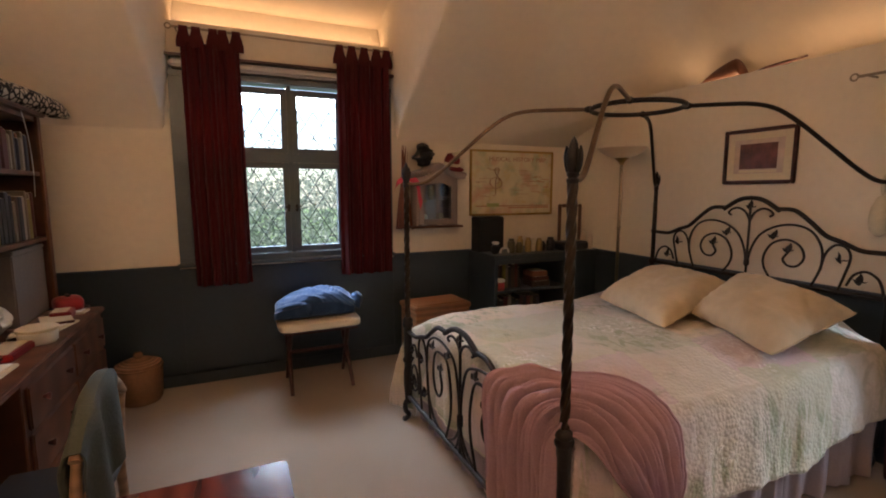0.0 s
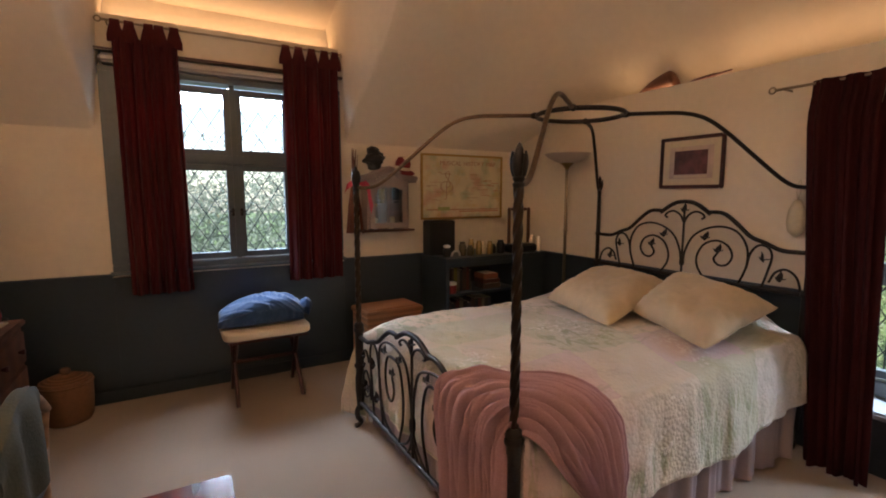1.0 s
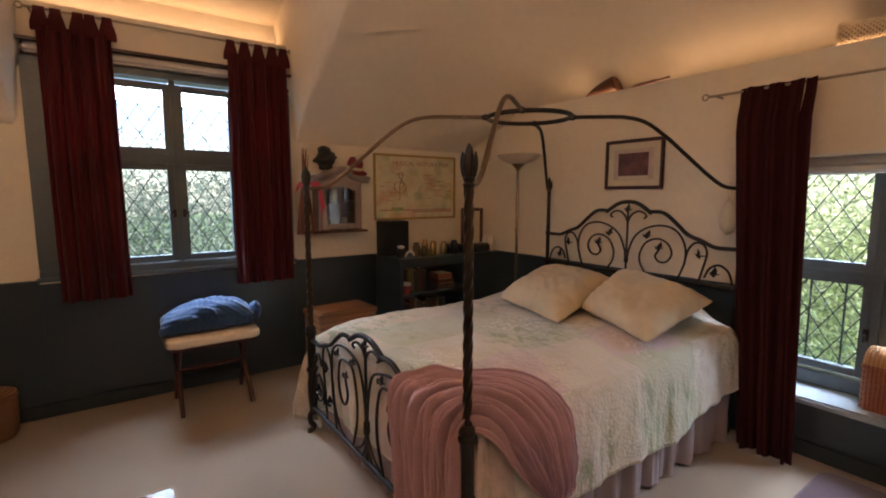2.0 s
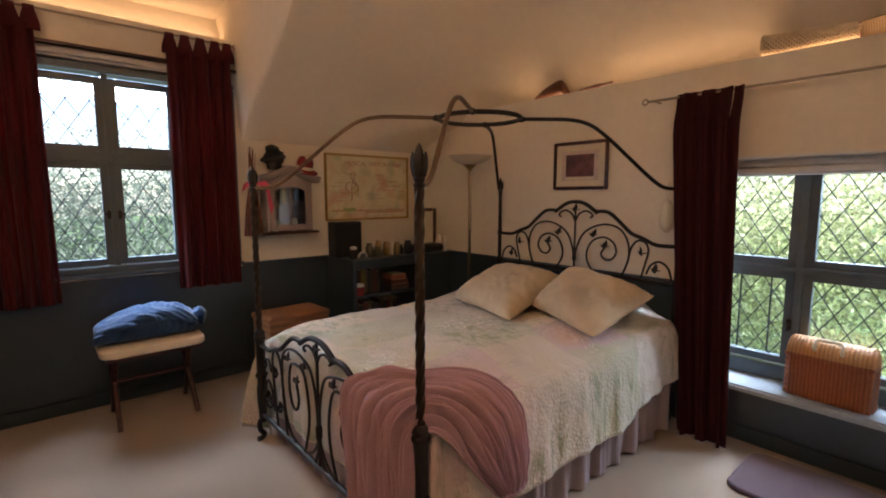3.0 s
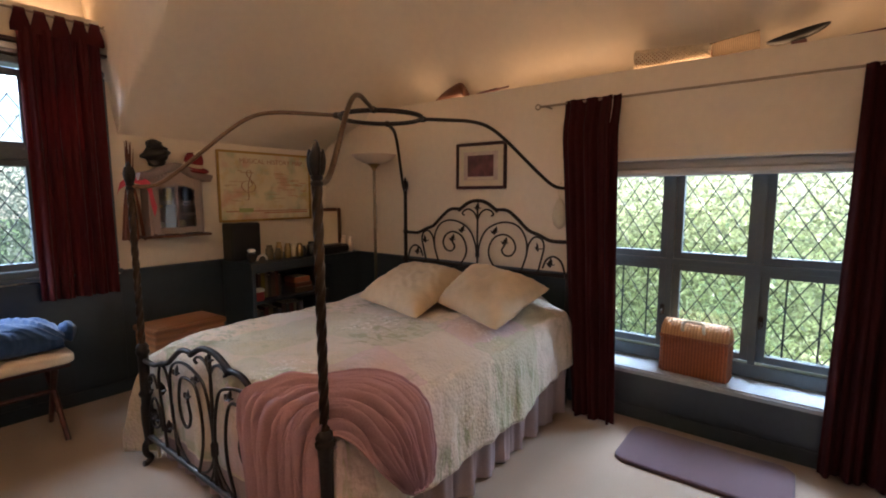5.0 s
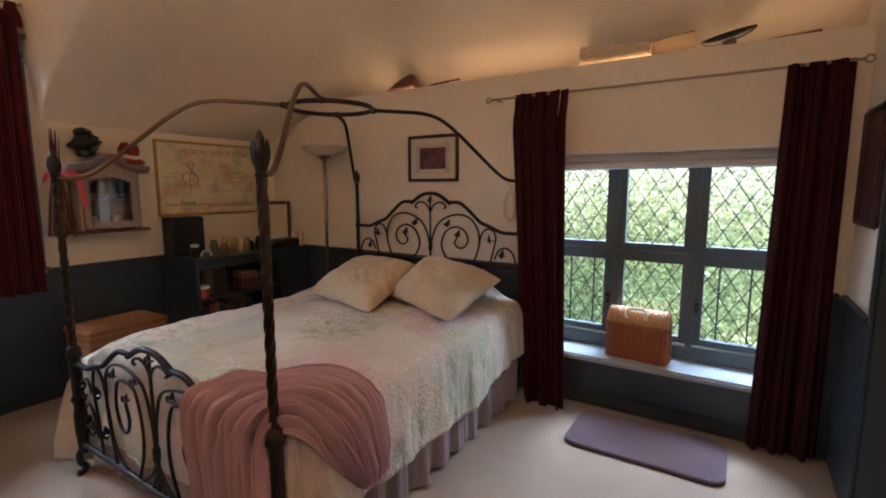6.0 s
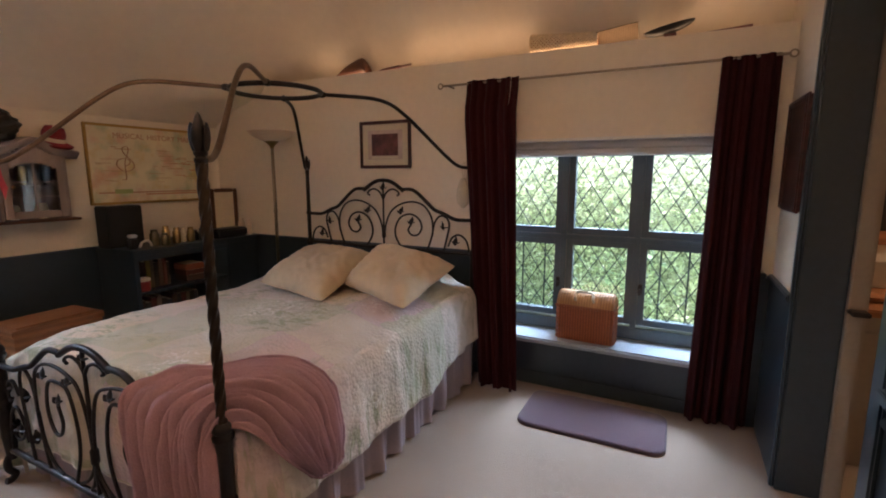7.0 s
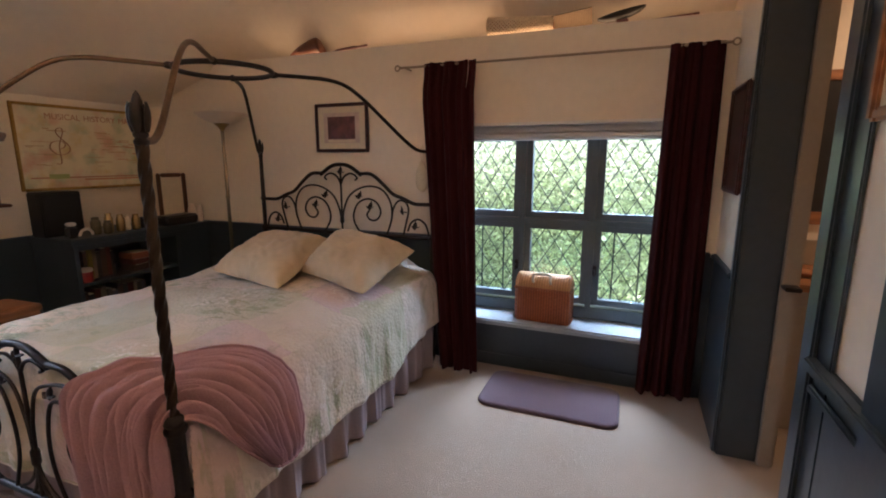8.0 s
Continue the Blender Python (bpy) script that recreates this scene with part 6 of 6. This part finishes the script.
board = thing("grey_box_file", pose(-1.21, 3.42, 0.781, 0, 0, 0), "tall grey cardboard box file on the desk", "box file")
part("body", boxy((-0.16, -0.16, 0.0), (0.06, 0.30, 0.40), 0.006), material("grey_card", (0.20, 0.165, 0.14), 0.85, scale=60, var=0.15, bump=0.1), board)
part("lid", boxy((-0.165, -0.165, 0.401), (0.065, 0.305, 0.425), 0.005), bpy.data.materials["grey_card"], board)
for k, (x, y, sx, sy, sz, mt, lb) in enumerate([(-1.0, 3.42, 0.10, 0.14, 0.05, RED, "bright red folded cloth case"), (-0.98, 3.22, 0.14, 0.20, 0.012, CREAM, "loose cream papers on the desk"), (-1.02, 2.98, 0.16, 0.12, 0.035, BLACK, "black flat case on the desk"), (-1.02, 2.74, 0.12, 0.24, 0.035, RED, "red hardback folder on the desk"), (-1.0, 2.45, 0.15, 0.22, 0.015, CREAM, "loose cream papers on the desk"), (-0.96, 3.54, 0.10, 0.10, 0.012, CREAM, "small card on the desk")]):
    it = thing("desk_item", pose(x, y, 0.781, 0, 0, rng.uniform(-18, 18)), lb, "stationery", "clutter on the desk")
    part("body", boxy((-sx / 2, -sy / 2, 0), (sx / 2, sy / 2, sz), min(0.006, sz * 0.3)), mt, it)
    part("cover", boxy((-sx / 2 + 0.004, -sy / 2 + 0.004, sz + 0.0006), (sx / 2 - 0.02, sy / 2 - 0.01, sz + 0.003)), CREAM if mt is not CREAM else WHITE, it)
bowl = thing("white_bowl", (-0.965, 2.92, 0.781), "round white lidded tub on the desk", "tub")
part("body", lathe([(0.070, 0), (0.078, 0.01), (0.082, 0.06), (0.076, 0.062)], 28), WHITE, bowl, smooth=True)
part("lid", lathe([(0.085, 0.0635), (0.086, 0.078), (0.076, 0.083)], 28), CREAM, bowl, smooth=True)

red_bag = thing("red_purse", pose(-1.02, 3.60, 0.781, 0, 0, 25), "small glossy red purse with a black clasp on the desk", "purse")
bm = bmesh.new()
bmesh.ops.create_uvsphere(bm, u_segments=24, v_segments=14, radius=1)
for v in bm.verts:
    x, y, z = v.co
    v.co = (0.075 * power(x, 0.5), 0.09 * power(y, 0.5), 0.052 + 0.05 * power(z, 0.6) * (1 - 0.25 * abs(y)))
part("body", bm, RED, red_bag, smooth=True)
part("clasp", boxy((-0.012, -0.03, 0.098), (0.012, 0.03, 0.112), 0.004), BLACK, red_bag, "black clasp")
part("strap", sweep(spline([(0.02, -0.08, 0.06), (0.09, -0.05, 0.03), (0.10, 0.03, 0.008), (0.05, 0.10, 0.008)], 5), 0.006, 6), BLACK, red_bag, smooth=True)


def tissue(u, v):
    a, r = 2 * math.pi * v, 0.075 * math.sin(math.pi * (0.02 + 0.96 * u)) * (1 + 0.5 * noise.noise(Vector((u * 4, math.cos(2 * math.pi * v) * 2, math.sin(2 * math.pi * v) * 2))))
    return Vector((-1.20 + r * math.cos(a), 3.08 + r * math.sin(a), 0.782 + 0.17 * u * (1 + 0.12 * math.sin(3 * a))))


solid("crumpled_tissue", sheet(22, 26, tissue), WHITE, "crumpled white paper heaped at the back of the desk", "paper", smooth=True)
for x, y, rz, lb in ((-1.0, 3.30, 20, "dark purple notebook lying on the desk"), (-1.08, 2.60, -12, "dark purple notebook under loose papers")):
    nb = thing("notebook", pose(x, y, 0.794, 0, 0, rz), lb, "notebook", "clutter on the desk")
    part("cover", boxy((-0.075, -0.10, 0.0), (0.075, 0.10, 0.014), 0.003), bpy.data.materials["dark_print"], nb)
    part("pages", boxy((-0.071, -0.097, 0.0142), (0.072, 0.097, 0.0175)), CREAM, nb)

# patterned draught snake lying on the hutch
SNAKE = bpy.data.materials.new("black_white_animal_print")
SNAKE.use_nodes = True
nt = SNAKE.node_tree
vz = nt.nodes.new("ShaderNodeTexVoronoi")
vz.feature = "DISTANCE_TO_EDGE"
vz.inputs["Scale"].default_value = 26
rp = nt.nodes.new("ShaderNodeValToRGB")
rp.color_ramp.elements[0].position, rp.color_ramp.elements[0].color = 0.10, (0.012, 0.010, 0.009, 1)
rp.color_ramp.elements[1].position, rp.color_ramp.elements[1].color = 0.16, (0.50, 0.44, 0.34, 1)
cz = nt.nodes.new("ShaderNodeTexCoord")
nt.links.new(cz.outputs["Object"], vz.inputs["Vector"])
nt.links.new(vz.outputs["Distance"], rp.inputs[0])
nt.links.new(rp.outputs[0], nt.nodes["Principled BSDF"].inputs["Base Color"])
nt.nodes["Principled BSDF"].inputs["Roughness"].default_value = 0.95
pts = spline([(-1.30, 2.5, 2.075), (-1.22, 2.9, 2.08), (-1.18, 3.3, 2.078), (-1.12, 3.65, 2.072), (-1.07, 3.92, 2.055), (-1.045, 4.06, 2.035)], 6)
solid("patterned_bolster", sweep(pts, [0.06 * min(1, 0.35 + i / 6) * min(1.0, 0.30 + (len(pts) - 1 - i) / 10) for i in range(len(pts))], 14), SNAKE, "black and white patterned cloth bolster on the hutch", "bolster", smooth=True)
cable = [(-1.10, 3.45, 1.98), (-1.085, 3.46, 1.85), (-1.09, 3.50, 1.72), (-1.08, 3.47, 1.62), (-1.10, 3.52, 1.50)]
solid("string_lights", sweep(spline(cable, 6), 0.002, 6), WHITE, "thin white cable hanging from the hutch", "cable")

# ---- chair with a cloth over it ----
chair = thing("desk_chair", (0, 0, 0), "pale wooden desk chair with turned back posts", "chair")
BEECH = material("worn_beech", (0.30, 0.17, 0.09), 0.5, scale=20, var=0.25, bump=0.1, wave=(6, "Z", 3))
def back_height(y):
    return 0.72 + 0.17 * max(0.0, math.sin(math.pi * (y - 1.55) / 0.68)) ** 0.9


for y in (1.62, 2.20):
    part("leg", sweep([(-0.51, y, 0.0), (-0.515, y, 0.45), (-0.50, y, 0.66), (-0.49, y, back_height(y) - 0.02)], [0.016, 0.019, 0.016, 0.014], 10), BEECH, chair, smooth=True)
    part("leg", sweep([(-0.86, y, 0.0), (-0.85, y, 0.43)], [0.015, 0.019], 10), BEECH, chair, smooth=True)
# seat is black to match the shaded floor around it
part("seat", boxy((-0.88, 1.60, 0.43), (-0.50, 2.22, 0.465), 0.014, seg=3), BLACK, chair, "seat coloured black as shade", smooth=True)
part("top_rail", sweep([(-0.49, 1.60 + 0.62 * k / 16, back_height(1.60 + 0.62 * k / 16)) for k in range(17)], 0.016, 8), BEECH, chair, smooth=True)
part("back_rail", boxy((-0.512, 1.63, 0.56), (-0.488, 2.19, 0.60), 0.006), BEECH, chair)
CLOTH = material("grey_green_cloth", (0.062, 0.070, 0.055), 0.95, scale=110, var=0.2, bump=0.3)


def over_back(u, v):
    y = 1.60 + 0.44 * u
    s = (v - 0.42) * (0.60 - 0.12 * abs(2 * u - 1) ** 2)
    side = 1 if s > 0 else -1
    d = abs(s)
    out = 0.026 * (1 - math.exp(-d / 0.02)) + 0.03 * d + 0.014 * math.sin(y * 33 + side + 2 * noise.noise(Vector((y * 4, d * 3, 0)))) * smooth_step(d / 0.1)
    return Vector((-0.49 + side * out, y + 0.10 * d * (0.5 - u), back_height(y) + 0.022 - max(0, d - 0.015)))


solid("draped_cloth", sheet(36, 40, over_back, thick=0.006), CLOTH, "grey-green cloth draped over the chair back", "cloth", smooth=True)

# ---- polished table near the camera ----
table = thing("mahogany_table", (0, 0, 0), "polished mahogany side table", "table")
part("tabletop", boxy((-0.66, 0.72, 0.722), (0.068, 1.40, 0.75), 0.006), MAHOG, table, smooth=True)
part("apron", boxy((-0.61, 0.77, 0.64), (0.02, 1.35, 0.721), 0.004), MAHOG, table)
for x in (-0.58, -0.01):
    for y in (0.80, 1.32):
        part("leg", sweep([(x, y, 0.0), (x, y, 0.64)], [0.014, 0.022], 10), MAHOG, table, smooth=True)
